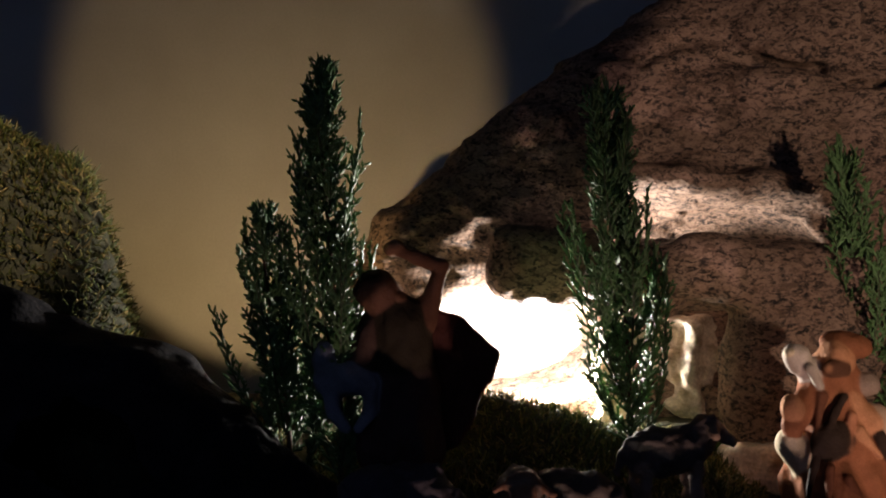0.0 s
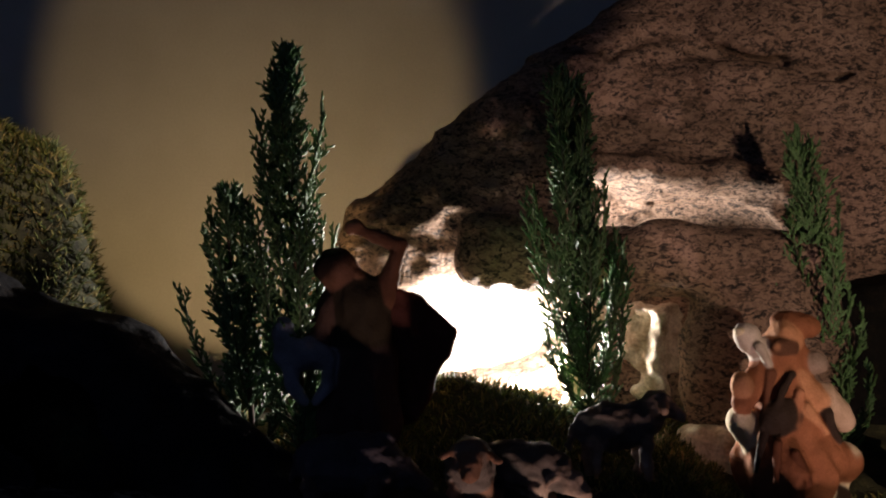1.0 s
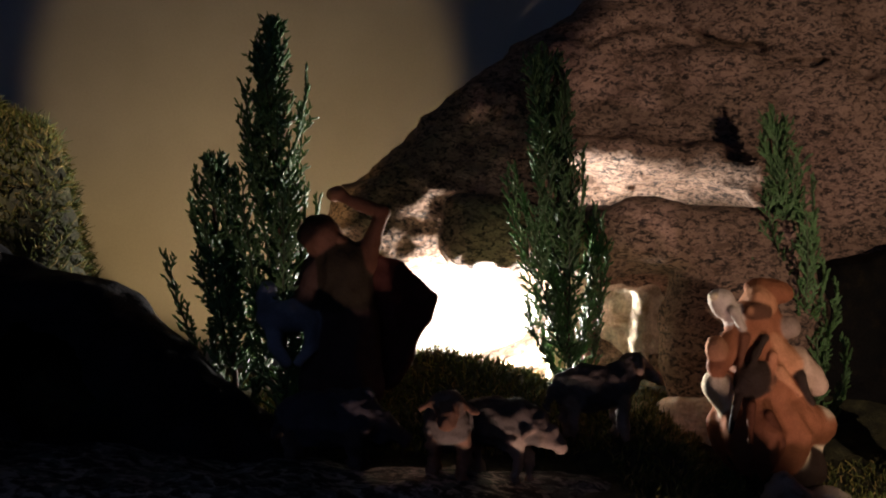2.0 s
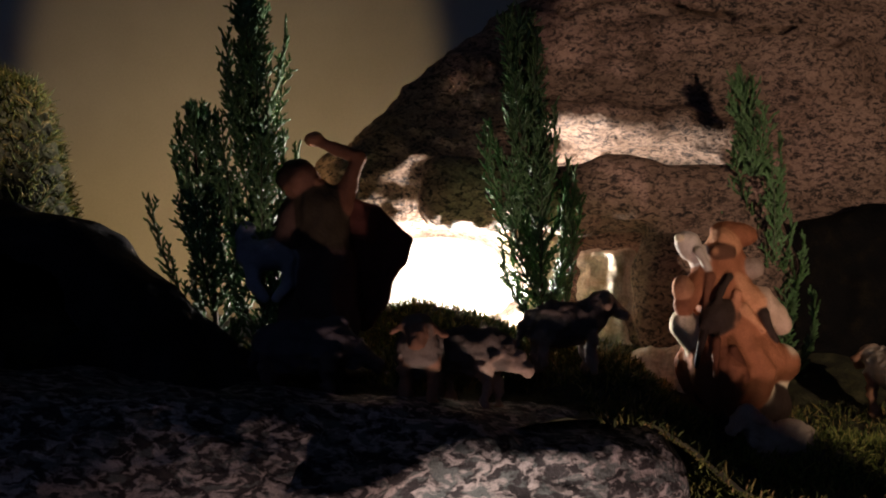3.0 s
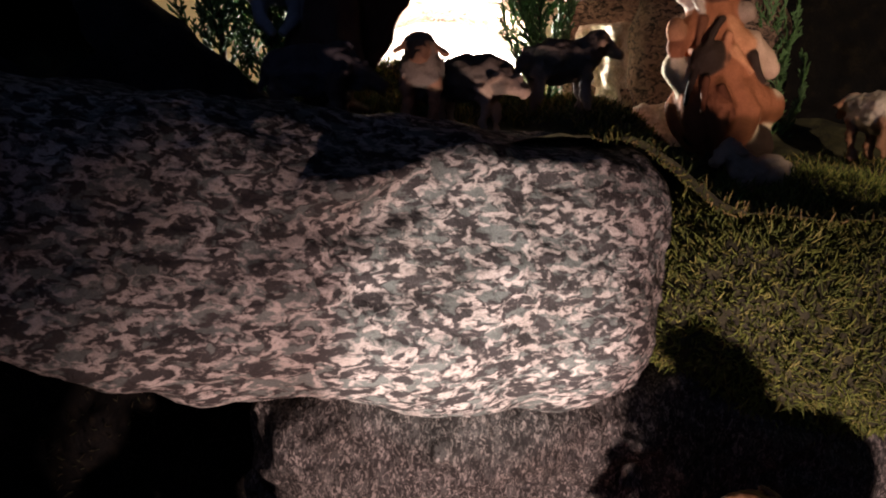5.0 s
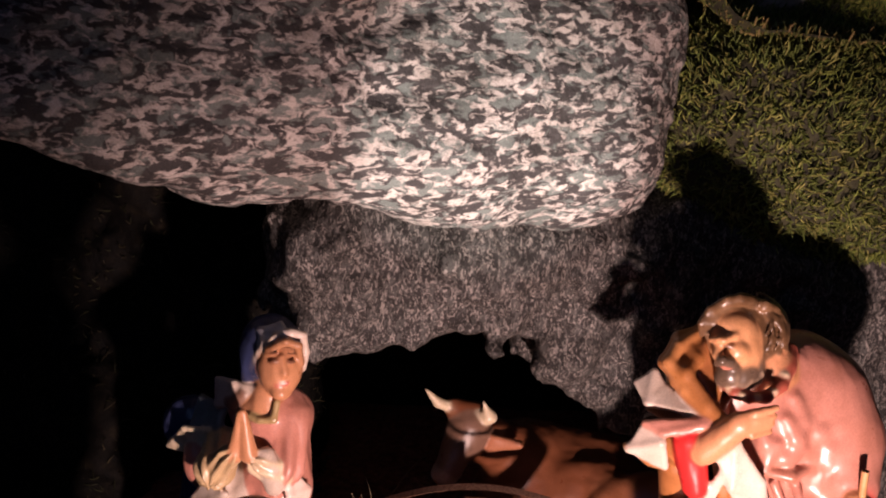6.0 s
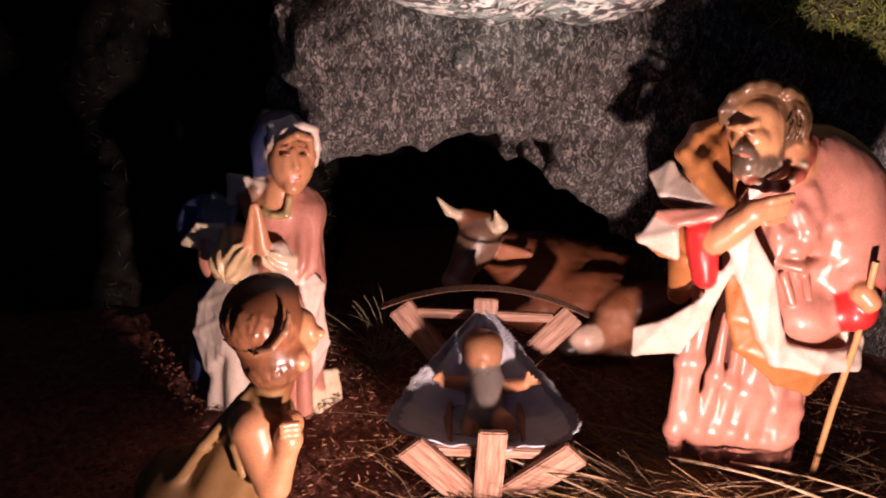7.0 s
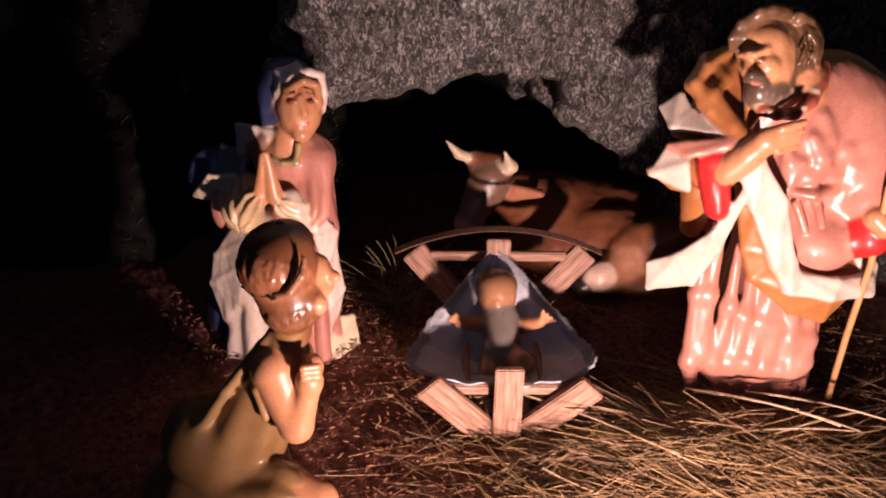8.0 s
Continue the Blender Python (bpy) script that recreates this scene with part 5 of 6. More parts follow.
RUST = (0.29, 0.11, 0.052)
piper = sculpt("herdsman_figure", [
    egg((0.345, 0.735, 0.773), (0.014, 0.016, 0.018), (0, 0, 0), SKIN),
    egg((0.358, 0.742, 0.785), (0.022, 0.018, 0.012), (0, 12, 0), RUST, 0.003),
    egg((0.333, 0.722, 0.767), (0.004, 0.005, 0.005), (0, 0, 0), SKIN, 0.003),
    egg((0.311, 0.735, 0.776), (0.012, 0.012, 0.011), (0, 0, 0), WHITE, 0.003),
    limb((0.315, 0.735, 0.768), (0.335, 0.740, 0.753), 0.010, 0.014, WHITE, 0.005),
    egg((0.300, 0.725, 0.780), (0.005, 0.006, 0.005), (0, 0, 0), CREAM, 0.003),
    limb((0.345, 0.745, 0.751), (0.345, 0.745, 0.699), 0.026, 0.030, RUST, 0.008, (6, 0.002, 0)),
    limb((0.326, 0.735, 0.744), (0.304, 0.725, 0.717), 0.013, 0.010, RUST, 0.004),
    egg((0.302, 0.722, 0.732), (0.010, 0.010, 0.012), (0, 0, 0), SKIN, 0.003),
    limb((0.307, 0.735, 0.698), (0.318, 0.735, 0.677), 0.014, 0.010, CREAM, 0.005),
    limb((0.350, 0.728, 0.741), (0.370, 0.725, 0.720), 0.010, 0.011, SKIN, 0.004),
    limb((0.376, 0.732, 0.720), (0.398, 0.738, 0.700), 0.015, 0.012, (0.50, 0.35, 0.25), 0.004),
    egg((0.371, 0.730, 0.752), (0.011, 0.010, 0.010), (0, 0, 0), (0.30, 0.22, 0.17), 0.003),
    egg((0.332, 0.715, 0.706), (0.020, 0.010, 0.016), (0, -30, 0), DARK, 0.003),
    *chain([(0.343, 0.715, 0.743), (0.330, 0.712, 0.719), (0.315, 0.710, 0.698)], 0.0035, DARK, 0.002),
    limb((0.353, 0.745, 0.688), (0.351, 0.745, 0.661), 0.036, 0.046, RUST, 0.008, (8, 0.003, 0)),
    limb((0.367, 0.730, 0.672), (0.398, 0.735, 0.661), 0.022, 0.016, RUST, 0.006),
    limb((0.370, 0.725, 0.661), (0.378, 0.725, 0.630), 0.014, 0.008, CREAM, 0.005),
    limb((0.398, 0.735, 0.667), (0.396, 0.735, 0.645), 0.013, 0.007, CREAM, 0.005),
    *cloth([(0.356, 0.728, 0.690), (0.361, 0.715, 0.661), (0.348, 0.722, 0.661)], 0.003, DARK),
    limb((0.322, 0.740, 0.672), (0.329, 0.745, 0.636), 0.012, 0.012, DARK, 0.004),
    limb((0.385, 0.735, 0.625), (0.365, 0.745, 0.60), 0.02, 0.03, DARK, 0.006),
    # Thin strips in other tones; the dark ones paint in shaded folds.
    *[limb(a, b, 0.0045, 0.0025, c, 0.002) for a, b, c in (
        ((0.318, 0.712, 0.693), (0.308, 0.704, 0.661), DARK), ((0.329, 0.708, 0.685), (0.323, 0.698, 0.654), (0.16, 0.06, 0.03)), ((0.375, 0.716, 0.709), (0.387, 0.720, 0.685), DARK),
        ((0.356, 0.714, 0.714), (0.373, 0.712, 0.693), SKIN), ((0.327, 0.722, 0.743), (0.319, 0.714, 0.713), (0.14, 0.055, 0.03)), ((0.317, 0.722, 0.767), (0.326, 0.722, 0.751), (0.40, 0.33, 0.27)),
        ((0.341, 0.702, 0.677), (0.353, 0.700, 0.651), (0.14, 0.05, 0.025)), ((0.350, 0.714, 0.727), (0.345, 0.712, 0.701), (0.40, 0.17, 0.09)))],
    egg((0.340, 0.722, 0.767), (0.012, 0.006, 0.008), (0, 0, 0), (0.10, 0.045, 0.025), 0.002),
], 0.0015, WOOL, (0.36, 0.745, 0.60), lambda p: rough(p * (1.4, 1.4, 0.6), 0.012, 0.0012, 2, 101))
tagged(piper, "rust brown painted herdsman figure carrying a white lamb", "figurine")


def sheep(base, heading, size, fleece, face, head_up, label):
    """A standing sheep figure of that length, heading in degrees from +x."""
    m = np.array(Matrix.Rotation(radians(heading), 3, "Z"))
    z = np.array((0, 0, 1.0))

    def at(a, b, c):
        return np.array(base) + size * (m @ np.array((a, b, 0.0))) + size * c * z
    solids = [
        egg(at(-0.05, 0, 0.52), (0.44 * size, 0.23 * size, 0.24 * size), (0, 0, heading), fleece),
        limb(at(0.25, 0, 0.58), at(0.42, 0, head_up), 0.20 * size, 0.13 * size, fleece, 0.006),
        limb(at(0.42, 0, head_up + 0.02), at(0.64, 0, head_up - 0.12), 0.115 * size, 0.065 * size, face, 0.004),
        limb(at(-0.46, 0, 0.52), at(-0.52, 0, 0.34), 0.05 * size, 0.04 * size, fleece, 0.004),
    ]
    for side in (-1, 1):
        solids.append(limb(at(0.42, 0.10 * side, head_up + 0.03), at(0.38, 0.24 * side, head_up - 0.03), 0.05 * size, 0.03 * size, face, 0.003))
        for x in (-0.30, 0.24):
            solids.append(limb(at(x, 0.12 * side, 0.42), at(x + 0.02, 0.12 * side, 0.03), 0.075 * size, 0.045 * size, face, 0.004))
    ob = sculpt("sheep_figure", solids, 0.0018, WOOL, tuple(base), lambda p: rough(p * (1, 1, 1.5), 0.010, 0.0026, 3, 91))
    return tagged(ob, label, "figurine", "sheep on the hill")


FLEECE, FACE = (0.40, 0.34, 0.28), (0.34, 0.18, 0.11)
sheep((0.060, 0.640, 0.632), -93, 0.090, (0.20, 0.165, 0.135), FACE, 0.72, "pale woolly sheep figure facing forward with raised head")
sheep((0.100, 0.650, 0.632), -32, 0.085, (0.14, 0.11, 0.09), (0.38, 0.27, 0.20), 0.50, "dark woolly sheep figure with lowered pale head")
sheep((0.190, 0.705, 0.655), 8, 0.085, (0.15, 0.12, 0.10), (0.36, 0.25, 0.18), 0.74, "dark sheep figure seen from its side")
sheep((-0.035, 0.640, 0.632), -12, 0.095, (0.10, 0.09, 0.10), (0.12, 0.09, 0.08), 0.48, "very dark sheep figure grazing in shadow")
sheep((0.505, 0.730, 0.612), 100, 0.085, (0.50, 0.44, 0.36), FACE, 0.66, "pale sheep figure turned away beside moss")
sheep((0.382, 0.7, 0.555), 192, 0.078, (0.42, 0.34, 0.27), (0.46, 0.33, 0.25), 0.80, "pale brown woolly sheep figure below the herdsman")


# ---- the crib ----
def plank_material():
    m, nt, tex, ramp, mix, done = material("pinkish_brown_planed_wood", 0.5, 0.7, 0.3, 300, 0.35)
    co = nt.nodes.new("ShaderNodeTexCoord")
    mp = nt.nodes.new("ShaderNodeMapping")
    mp.inputs["Scale"].default_value = (6, 6, 0.6)
    nt.links.new(co.outputs["Object"], mp.inputs[0])
    base = ramp(tex(60, 5, vec=mp.outputs[0]).outputs["Fac"], (0.3, (0.17, 0.085, 0.055)), (0.55, (0.34, 0.19, 0.13)), (0.75, (0.46, 0.28, 0.20)))
    return done(base)


WOOD = plank_material()
crib = tagged(new("crib"), "small slatted wooden manger with a bent hoop", "manger")
crib.location = (0.115, 0.53, 0.006)


def board(name, a, b, width, thick, parent, label="", face=(0, -1, 0)):
    """A board from a to b (places relative to the crib), its broad side turned to face."""
    a, b = Vector(a), Vector(b)
    bm = slab((width, thick, (b - a).length), 0.0012, 0.0006)
    ob = part(name, bm, WOOD, parent, label)
    z = (b - a).normalized()
    y = Vector(face)
    x = y.cross(z).normalized()
    y = z.cross(x)
    ob.matrix_local = Matrix.Translation((a + b) / 2) @ Matrix((x, y, z)).transposed().to_4x4()
    return ob


for y, lift, side_x, side_z, mid_z, rail_z, tilt in ((-0.078, 0.0, 0.068, 0.058, 0.080, 0.046, -0.006), (0.088, 0.004, 0.086, 0.088, 0.104, 0.084, 0.010)):
    board("slat", (-0.012, y, lift), (-side_x, y + tilt, lift + side_z), 0.026, 0.008, crib)
    board("slat", (0.012, y, lift), (side_x + 0.003, y + tilt, lift + side_z), 0.026, 0.008, crib)
    board("slat", (0.0, y - 0.006, lift - 0.002), (0.0, y - 0.006 + tilt, lift + mid_z), 0.024, 0.007, crib)
    board("cross_rail", (-side_x * 0.8, y + 0.007, lift + rail_z), (side_x * 0.8, y + 0.007, lift + rail_z), 0.010, 0.006, crib)
for x0, x1, z in ((-0.018, -0.018, 0.012), (0.018, 0.018, 0.012), (-0.036, -0.036, 0.028), (0.036, 0.036, 0.028)):
    board("side_board", (x0, -0.07, z), (x1, 0.085, z), 0.016, 0.005, crib, face=(math.copysign(1, x0), 0, 0.6))
hoop = []
for i in range(25):
    u = i / 24 * 2 - 1
    hoop.append((0.105 * u, 0.100, 0.116 - 0.026 * u * u))
verts, faces, _ = tubes([hoop], [0.0022], 4)
verts[:, 1] = 0.100 + (verts[:, 1] - 0.100) * 3.4
hoop_ob = new("hoop", from_arrays("hoop", verts, faces, WOOD, smooth=False))
hoop_ob.parent = crib
hoop_ob["label"] = "thin bent wooden hoop"


def lace_material():
    m, nt, tex, ramp, mix, done = material("blue_white_lace_cloth", 0.7, 0.9, 0.4, 900, 0.2)
    weave = ramp(tex(260, 2, "ShaderNodeTexVoronoi").outputs["Distance"], (0.1, (0.36, 0.38, 0.46)), (0.5, (0.56, 0.57, 0.62)))
    fold = ramp(tex(30, 3).outputs["Fac"], (0.35, (0.8, 0.82, 0.86)), (0.65, (1, 1, 1)))
    return done(mix("MULTIPLY", 1.0, weave, fold))


LACE = lace_material()
# cloth: a kite laid in the trough, its peak over the back, its sides over the boards
nu, nv = 60, 60
gu, gv = np.meshgrid(np.linspace(-1, 1, nu), np.linspace(0, 1, nv), indexing="ij")
half = np.interp(gv, [0.0, 0.08, 0.2, 0.4, 0.6, 0.8, 1.0], [0.050, 0.072, 0.085, 0.082, 0.064, 0.036, 0.003])
cx = 0.112 + gu * half * (1 + 0.015 * np.sin(gv * 90))
cy = 0.458 + 0.165 * gv + 0.002 * np.sin(gu * 14)
edge = np.interp(gv, [0.0, 0.45, 0.7, 1.0], [0.062, 0.052, 0.068, 0.104])
cz = edge - (1 - np.abs(gu) ** 1.6) * np.interp(gv, [0, 0.15, 0.5, 0.8, 1], [0.006, 0.022, 0.026, 0.014, 0])
cz = cz + 0.0022 * np.sin(gu * 11 + gv * 9) * np.abs(gu) * (1 - gv)
cp = np.stack((cx, cy, cz), -1).reshape(-1, 3)
ii, jj = np.meshgrid(np.arange(nu - 1), np.arange(nv - 1), indexing="ij")
cf = np.stack((ii * nv + jj, (ii + 1) * nv + jj, (ii + 1) * nv + jj + 1, ii * nv + jj + 1), -1).reshape(-1, 4)
cloth_ob = new("crib_cloth", from_arrays("crib_cloth", cp, cf, LACE))
sol = cloth_ob.modifiers.new("thickness", "SOLIDIFY")
sol.thickness = 0.0014
loops, thick = [], []
for side in (0, nu - 1):
    rim_line = cp.reshape(nu, nv, 3)[side]
    for j in range(2, nv - 1):
        c0, along = rim_line[j], rim_line[j] - rim_line[j - 1]
        along = along / (np.linalg.norm(along) + 1e-9)
        inward = cp.reshape(nu, nv, 3)[side + (3 if side == 0 else -3), j] - c0
        inward = inward / (np.linalg.norm(inward) + 1e-9)
        for row in range(3):
            mid = c0 + inward * (0.0012 + 0.0036 * row) + np.array((0, 0, 0.0012))
            loops.append([mid + 0.0017 * (math.cos(q) * along + math.sin(q) * inward) for q in np.linspace(0, 6.0, 7)])
            thick.append(0.00045)
v, f, _ = tubes(loops, thick, 3)
lace = new("lace_trim", from_arrays("lace_trim", v, f, FIBRE, (0.55, 0.55, 0.60)))
lace.parent = cloth_ob
lace["kind"] = "stuff"
tagged(cloth_ob, "bluish white lace-edged cloth laid in the manger", "cloth")


# ---- conifer twigs set up as trees ----
def conifer(base, tip, spread, branches, seed, label):
    rng = np.random.default_rng(seed)
    base, tip = np.array(base), np.array(tip)
    high = np.linalg.norm(tip - base)
    axis = (tip - base) / high
    root = tagged(new("conifer"), label, "tree", "conifers on the hill")
    root.location = base
    trunk_path = [axis * high * s + np.array((0.004 * math.sin(5 * s), 0.003 * math.sin(7 * s + 1), 0)) for s in np.linspace(-0.03, 0.97, 9)]
    v, f, _ = tubes([trunk_path], [np.linspace(0.0032, 0.0008, 9)], 6)
    tr = new("trunk", from_arrays("trunk", v, f, FIBRE, (0.10, 0.06, 0.035)))
    tr.parent = root
    paths, radii, cols = [], [], []

    def twig(p, r, bright):
        paths.append(p)
        radii.append(r)
        g = rng.uniform(0.75, 1.25) * bright
        cols.append((0.078 * g, 0.165 * g, 0.056 * g))
    for n in range(branches):
        h = (n + rng.uniform(0, 1)) / branches * 0.93
        az = n * 2.4 + rng.normal(0, 0.3)
        reach = spread * np.interp(h, [0, 0.12, 0.4, 0.75, 1], [0.75, 1.0, 0.72, 0.36, 0.06]) * rng.uniform(0.30, 1.40)
        rise = (reach * rng.uniform(1.5, 3.0) + 0.02) * np.interp(h, [0, 0.7, 1], [1, 0.9, 0.35])
        out = np.array((math.cos(az), math.sin(az), 0.0))
        start = axis * high * h
        pts = np.array([start + out * reach * (1 - (1 - s) ** 1.7) + axis * rise * s ** 1.25 for s in np.linspace(0, 1, 8)])
        paths.append(pts)
        radii.append(np.linspace(0.0014, 0.0008, 8))
        cols.append((0.05, 0.075, 0.03))
        lie = np.cross(out, axis) * rng.choice((-1, 1)) * 0.8 + out * rng.uniform(-0.5, 0.5)
        lie /= np.linalg.norm(lie)
        count = int(8 + reach * 330)
        for k in range(count):
            s = (k + 0.6) / count
            at = np.array([np.interp(s, np.linspace(0, 1, 8), pts[:, c]) for c in range(3)])
            ahead = pts[min(7, int(s * 7) + 1)] - pts[int(s * 7)] if s < 1 else axis
            ahead = ahead / (np.linalg.norm(ahead) + 1e-9)
            side = lie * (1 if k % 2 else -1) + rng.normal(0, 0.25, 3)
            d = ahead * 0.85 + side * 0.62
            d /= np.linalg.norm(d)
            ln = (0.016 * (1 - 0.55 * s) + 0.005) * rng.uniform(0.7, 1.25)
            mid = at + d * ln * 0.5 + ahead * ln * 0.06
            end = at + d * ln + ahead * ln * 0.22
            twig([at, mid, end], [0.0009, 0.0013, 0.0006], 1.0)
            for q in range(int(ln / 0.0026)):
                u = (q + 1) / (ln / 0.0026 + 0.5)
                o = at + (end - at) * u
                dd = d * 0.8 + np.cross(d, lie if q % 2 else -lie) * 0.3 + side * (0.55 if q % 2 else -0.55) + rng.normal(0, 0.2, 3)
                dd /= np.linalg.norm(dd)
                l2 = 0.0055 * rng.uniform(0.7, 1.3)
                twig([o, o + dd * l2 * 0.55, o + dd * l2 + ahead * 0.001], [0.0008, 0.0013, 0.0005], 1.2)
    for q in range(26):
        o = axis * high * (0.86 + 0.13 * q / 26)
        dd = axis * 1.1 + np.array((math.cos(q * 2.4), math.sin(q * 2.4), 0)) * 0.5
        dd /= np.linalg.norm(dd)
        l2 = 0.011 * (1 - 0.4 * q / 26)
        twig([o, o + dd * l2 * 0.5, o + dd * l2 + axis * 0.003], [0.0009, 0.0014, 0.0005], 1.0)
    v, f, c = tubes(paths, radii, 4, cols)
    cr = new("crown", from_arrays("crown", v, f, LEAF, c))
    cr.parent = root
    return root


conifer((-0.090, 0.735, 0.655), (-0.108, 0.735, 1.040), 0.048, 46, 1, "tall dark green conifer twig standing upright in moss")
conifer((-0.135, 0.740, 0.655), (-0.160, 0.735, 0.909), 0.034, 28, 2, "short dark green conifer twig beside a taller one")
conifer((0.186, 0.825, 0.665), (0.160, 0.825, 1.040), 0.053, 52, 3, "tall green conifer twig lit beside the bright grotto")
conifer((0.455, 0.880, 0.615), (0.417, 0.880, 0.990), 0.046, 44, 4, "slim green conifer twig behind the herdsman")


# ---- moss, straw and litter ----
def moss(name, ob, count, seed, long, keep, palette, label):
    rng = np.random.default_rng(seed)
    at, no = surface_spots(ob, count, rng, keep)
    paths, radii, cols = [], [], []
    for p, n in zip(at, no):
        d = n * 0.7 + np.array((0, 0, 0.35)) + rng.normal(0, 0.55, 3)
        d /= np.linalg.norm(d)
        ln = long * rng.uniform(0.4, 1.3)
        bend = rng.normal(0, 0.35, 3) * ln
        paths.append([p - n * 0.001, p + d * ln * 0.5, p + d * ln + bend * 0.6])
        radii.append([0.0007, 0.0009, 0.0003])
        c = np.array(palette[rng.integers(0, len(palette))]) * rng.uniform(0.8, 1.9)
        cols.append(c)
    v, f, c = tubes(paths, radii, 3, cols)
    return tagged(new(name, from_arrays(name, v, f, FIBRE, c)), label, "moss", kind="stuff")


GREENS = ((0.10, 0.11, 0.025), (0.06, 0.075, 0.02), (0.16, 0.14, 0.04), (0.20, 0.15, 0.06), (0.045, 0.06, 0.015))
moss("hill_moss", plateau, 13000, 11, 0.010, lambda c, n: (c[:, 0] < -0.17) & (c[:, 0] > -0.56) & (c[:, 1] > 0.76) & (c[:, 1] < 1.0), GREENS, "dry olive green moss on the hillside")
moss("crest_moss", plateau, 9000, 12, 0.008, lambda c, n: (c[:, 0] > -0.12) & (c[:, 0] < 0.32) & (c[:, 1] > 0.70) & (c[:, 1] < 0.92), GREENS, "green moss on the crest before the grotto")
moss("edge_moss", plateau, 5000, 14, 0.008, lambda c, n: (c[:, 0] > 0.20) & (c[:, 0] < 0.62) & (c[:, 1] < 0.80), GREENS, "green moss beside the herdsman")
moss("bank_moss", bank, 26000, 13, 0.010, lambda c, n: (c[:, 1] < 0.76) & (c[:, 2] > 0.36), ((0.14, 0.17, 0.035), (0.10, 0.13, 0.03), (0.19, 0.19, 0.055), (0.07, 0.09, 0.022)), "lush green moss hanging on the bank")

# Strand colours go near black: the bank's shadow is put into them.
moss("bank_shade_moss", left_bank, 2500, 15, 0.012, lambda c, n: (c[:, 1] < 0.95), ((0.02, 0.022, 0.008), (0.03, 0.025, 0.012)), "moss coloured near black for the shadow beside the cave")

rng = np.random.default_rng(5)
paths, radii, cols = [], [], []
for n in range(2300):
    x, y = 0.27 + rng.normal(0, 0.09), 0.405 + rng.normal(0, 0.05)
    if rng.uniform() < 0.06:
        x, y = rng.uniform(0.0, 0.5), rng.uniform(0.36, 0.64)
    heap = 0.040 * math.exp(-((x - 0.28) / 0.12) ** 2 - ((y - 0.41) / 0.06) ** 2)
    az = rng.choice((-0.55, 0.30, -1.1), p=(0.5, 0.35, 0.15)) + rng.normal(0, 0.30)
    ln = rng.uniform(0.03, 0.11) + (rng.uniform(0.04, 0.12) if rng.uniform() < 0.25 else 0)
    d = np.array((math.cos(az), math.sin(az), rng.normal(0, 0.13)))
    side = np.array((-math.sin(az), math.cos(az), 0)) * rng.normal(0, 0.12) * ln
    c = np.array((x, y, 0.007 + rng.uniform(0, 1) * heap))
    p = np.array([c + d * ln * (u - 0.5) + side * (1 - (2 * u - 1) ** 2) for u in np.linspace(0, 1, 6)])
    p[:, 2] = np.maximum(p[:, 2], 0.006)
    paths.append(p)
    r = rng.choice((0.0003, 0.00045, 0.0008), p=(0.60, 0.33, 0.07))
    radii.append(np.array((r, r, r, r, r * 0.9, r * 0.5)))
    cols.append(np.array((0.40, 0.26, 0.13)) * rng.uniform(0.3, 1.4) * np.array((1, 1, rng.uniform(0.8, 1.3))))
v, f, c = tubes(paths, radii, 4, cols)
tagged(new("straw", from_arrays("straw", v, f, FIBRE, c)), "loose golden dry straw heaped before the crib", "straw", kind="stuff")

for n in range(7):
    az, ln = rng.choice((-0.5, 0.4)) + rng.normal(0, 0.15), rng.uniform(0.11, 0.20)
    d = np.array((math.cos(az), math.sin(az), rng.uniform(-0.04, 0.04)))
    way = np.array([d * ln * (u - 0.5) + np.array((0, 0, 0.006 * (1 - (2 * u - 1) ** 2))) for u in np.linspace(0, 1, 7)])
    v, f, c = tubes([way], [np.linspace(0.0011, 0.0007, 7)], 6)
    stalk = new("straw_stalk", from_arrays("straw_stalk", v, f, FIBRE, np.array((0.56, 0.42, 0.27)) * rng.uniform(0.75, 1.15)))
    stalk.location = (rng.uniform(0.13, 0.40), rng.uniform(0.385, 0.455), 0.034 + 0.001 * n)
    tagged(stalk, "single long pale straw stalk lying on the heap", "straw", "long straw stalks")

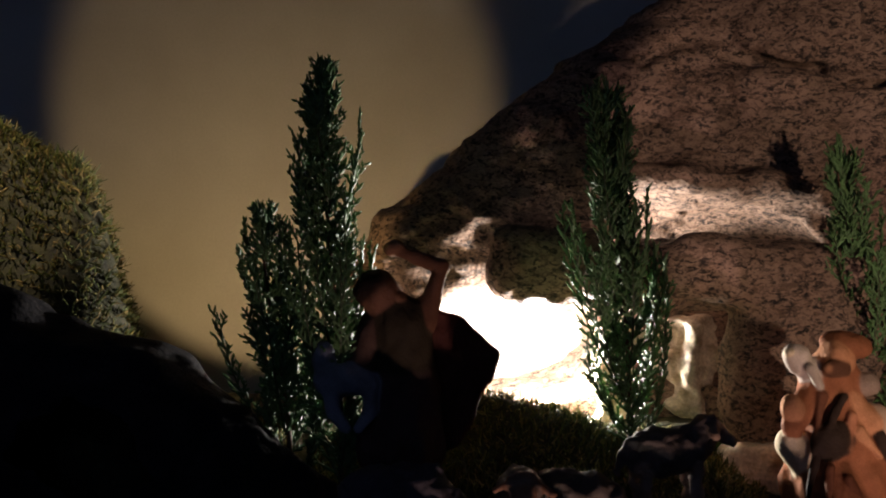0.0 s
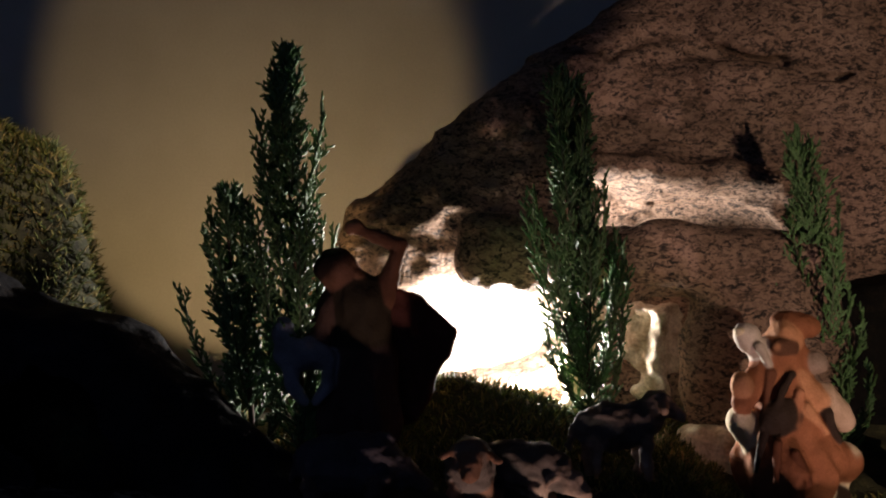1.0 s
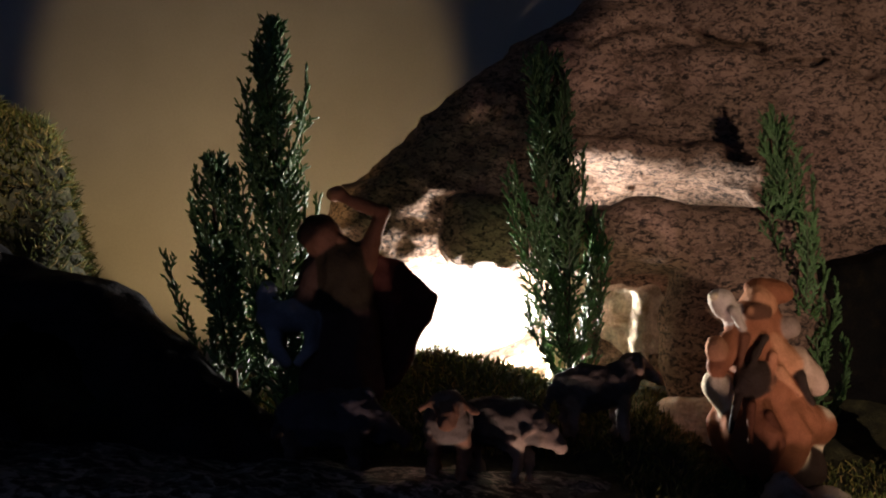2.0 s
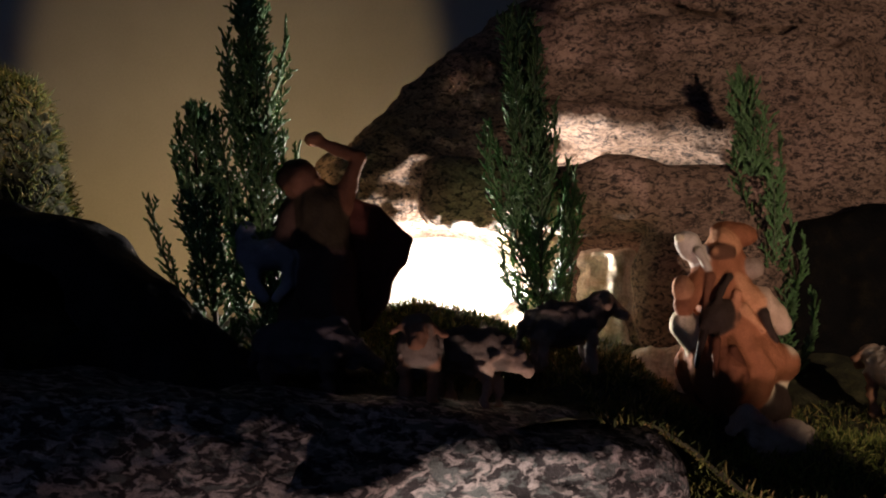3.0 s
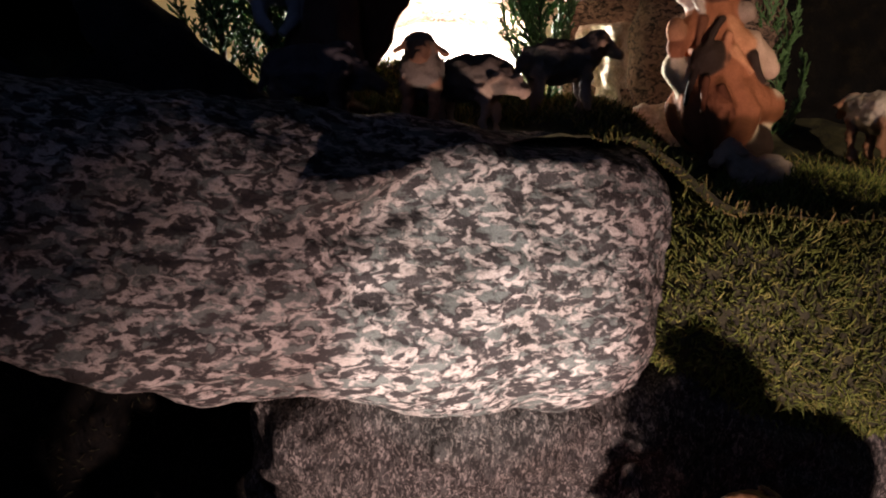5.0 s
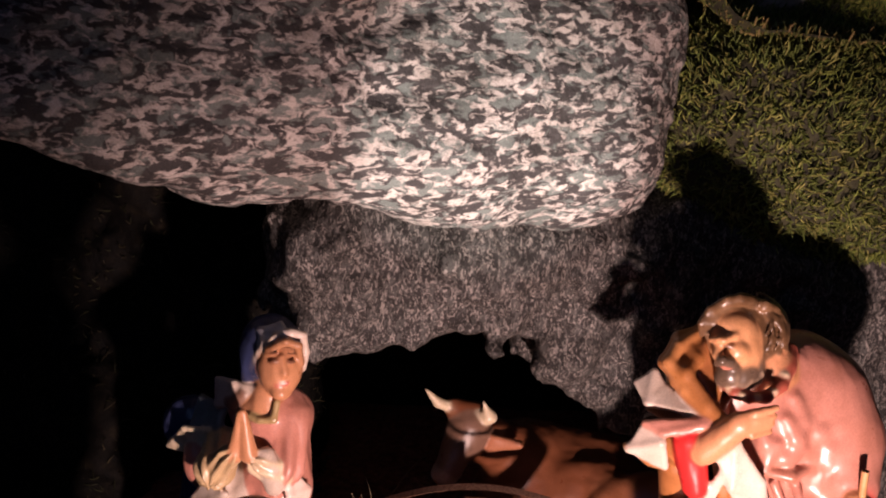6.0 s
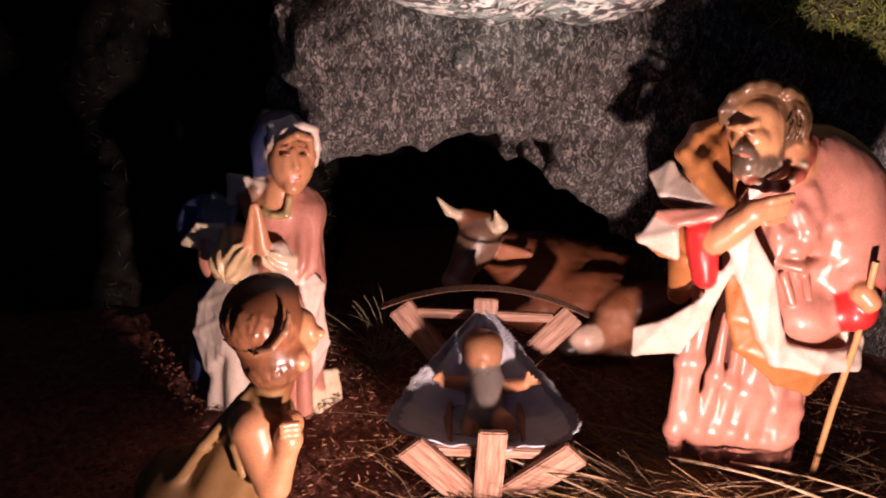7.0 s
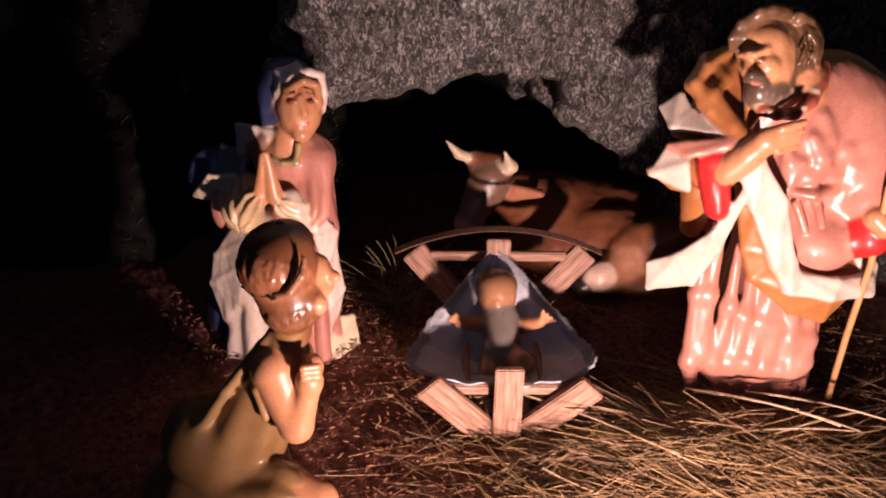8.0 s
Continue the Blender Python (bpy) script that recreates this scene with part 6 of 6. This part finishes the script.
paths, radii, cols = [], [], []
for n in range(6000):
    x, y = rng.uniform(-0.25, 0.5), rng.uniform(0.30, 0.80)
    d = rng.normal(0, 1, 3) * (1, 1, 0.35)
    d /= np.linalg.norm(d)
    ln = rng.uniform(0.002, 0.008)
    p = np.array((x, y, 0.008 + rng.uniform(0, 0.003)))
    paths.append([p - d * ln / 2, p, p + d * ln / 2])
    radii.append([0.0004, 0.0010, 0.0003])
    cols.append(np.array(((0.30, 0.12, 0.075), (0.17, 0.06, 0.036), (0.40, 0.20, 0.12))[rng.integers(0, 3)]) * rng.uniform(0.6, 1.3))
v, f, c = tubes(paths, radii, 3, cols)
tagged(new("litter", from_arrays("litter", v, f, FIBRE, c)), "fine reddish brown wood crumbs strewn on the ground", "litter", kind="stuff")

# a dry sprig beside the woman
paths, radii, cols = [], [], []
for n in range(46):
    a = np.array((0.005 + rng.uniform(-0.01, 0.02), 0.66 + rng.normal(0, 0.012), 0.006))
    lean = rng.normal(0, 0.5, 3) * (1, 0.6, 0) + np.array((0.05, 0, 1.0))
    ln, droop = rng.uniform(0.05, 0.11), np.array((rng.normal(0, 0.05), 0.0, -0.02))
    paths.append([a + lean * ln * s + droop * s * s for s in np.linspace(0, 1, 6)])
    radii.append(np.linspace(0.0006, 0.0003, 6))
    cols.append(np.array((0.24, 0.20, 0.12)) * rng.uniform(0.6, 1.2))
v, f, c = tubes(paths, radii, 4, cols)
tagged(new("dry_sprig", from_arrays("dry_sprig", v, f, FIBRE, c)), "dry grey brown sprig standing beside the cave", "sprig", kind="stuff")

# a little straw lying in the crib
paths, radii, cols = [], [], []
for n in range(160):
    c = np.array((0.112 + rng.uniform(-0.036, 0.036), 0.47 + rng.uniform(0, 0.10), 0.020 + rng.uniform(0, 0.016)))
    az, ln = rng.uniform(0, math.pi), rng.uniform(0.012, 0.035)
    d = np.array((math.cos(az), math.sin(az), rng.normal(0, 0.2))) * ln
    paths.append([c - d / 2, c + np.array((0, 0, rng.normal(0, 0.002))), c + d / 2])
    radii.append([0.0005, 0.0006, 0.0004])
    cols.append(np.array((0.38, 0.27, 0.13)) * rng.uniform(0.5, 1.3))
v, f, c = tubes(paths, radii, 4, cols)
tagged(new("crib_straw", from_arrays("crib_straw", v, f, FIBRE, c)), "short golden straw lying inside the wooden manger", "straw", kind="stuff")
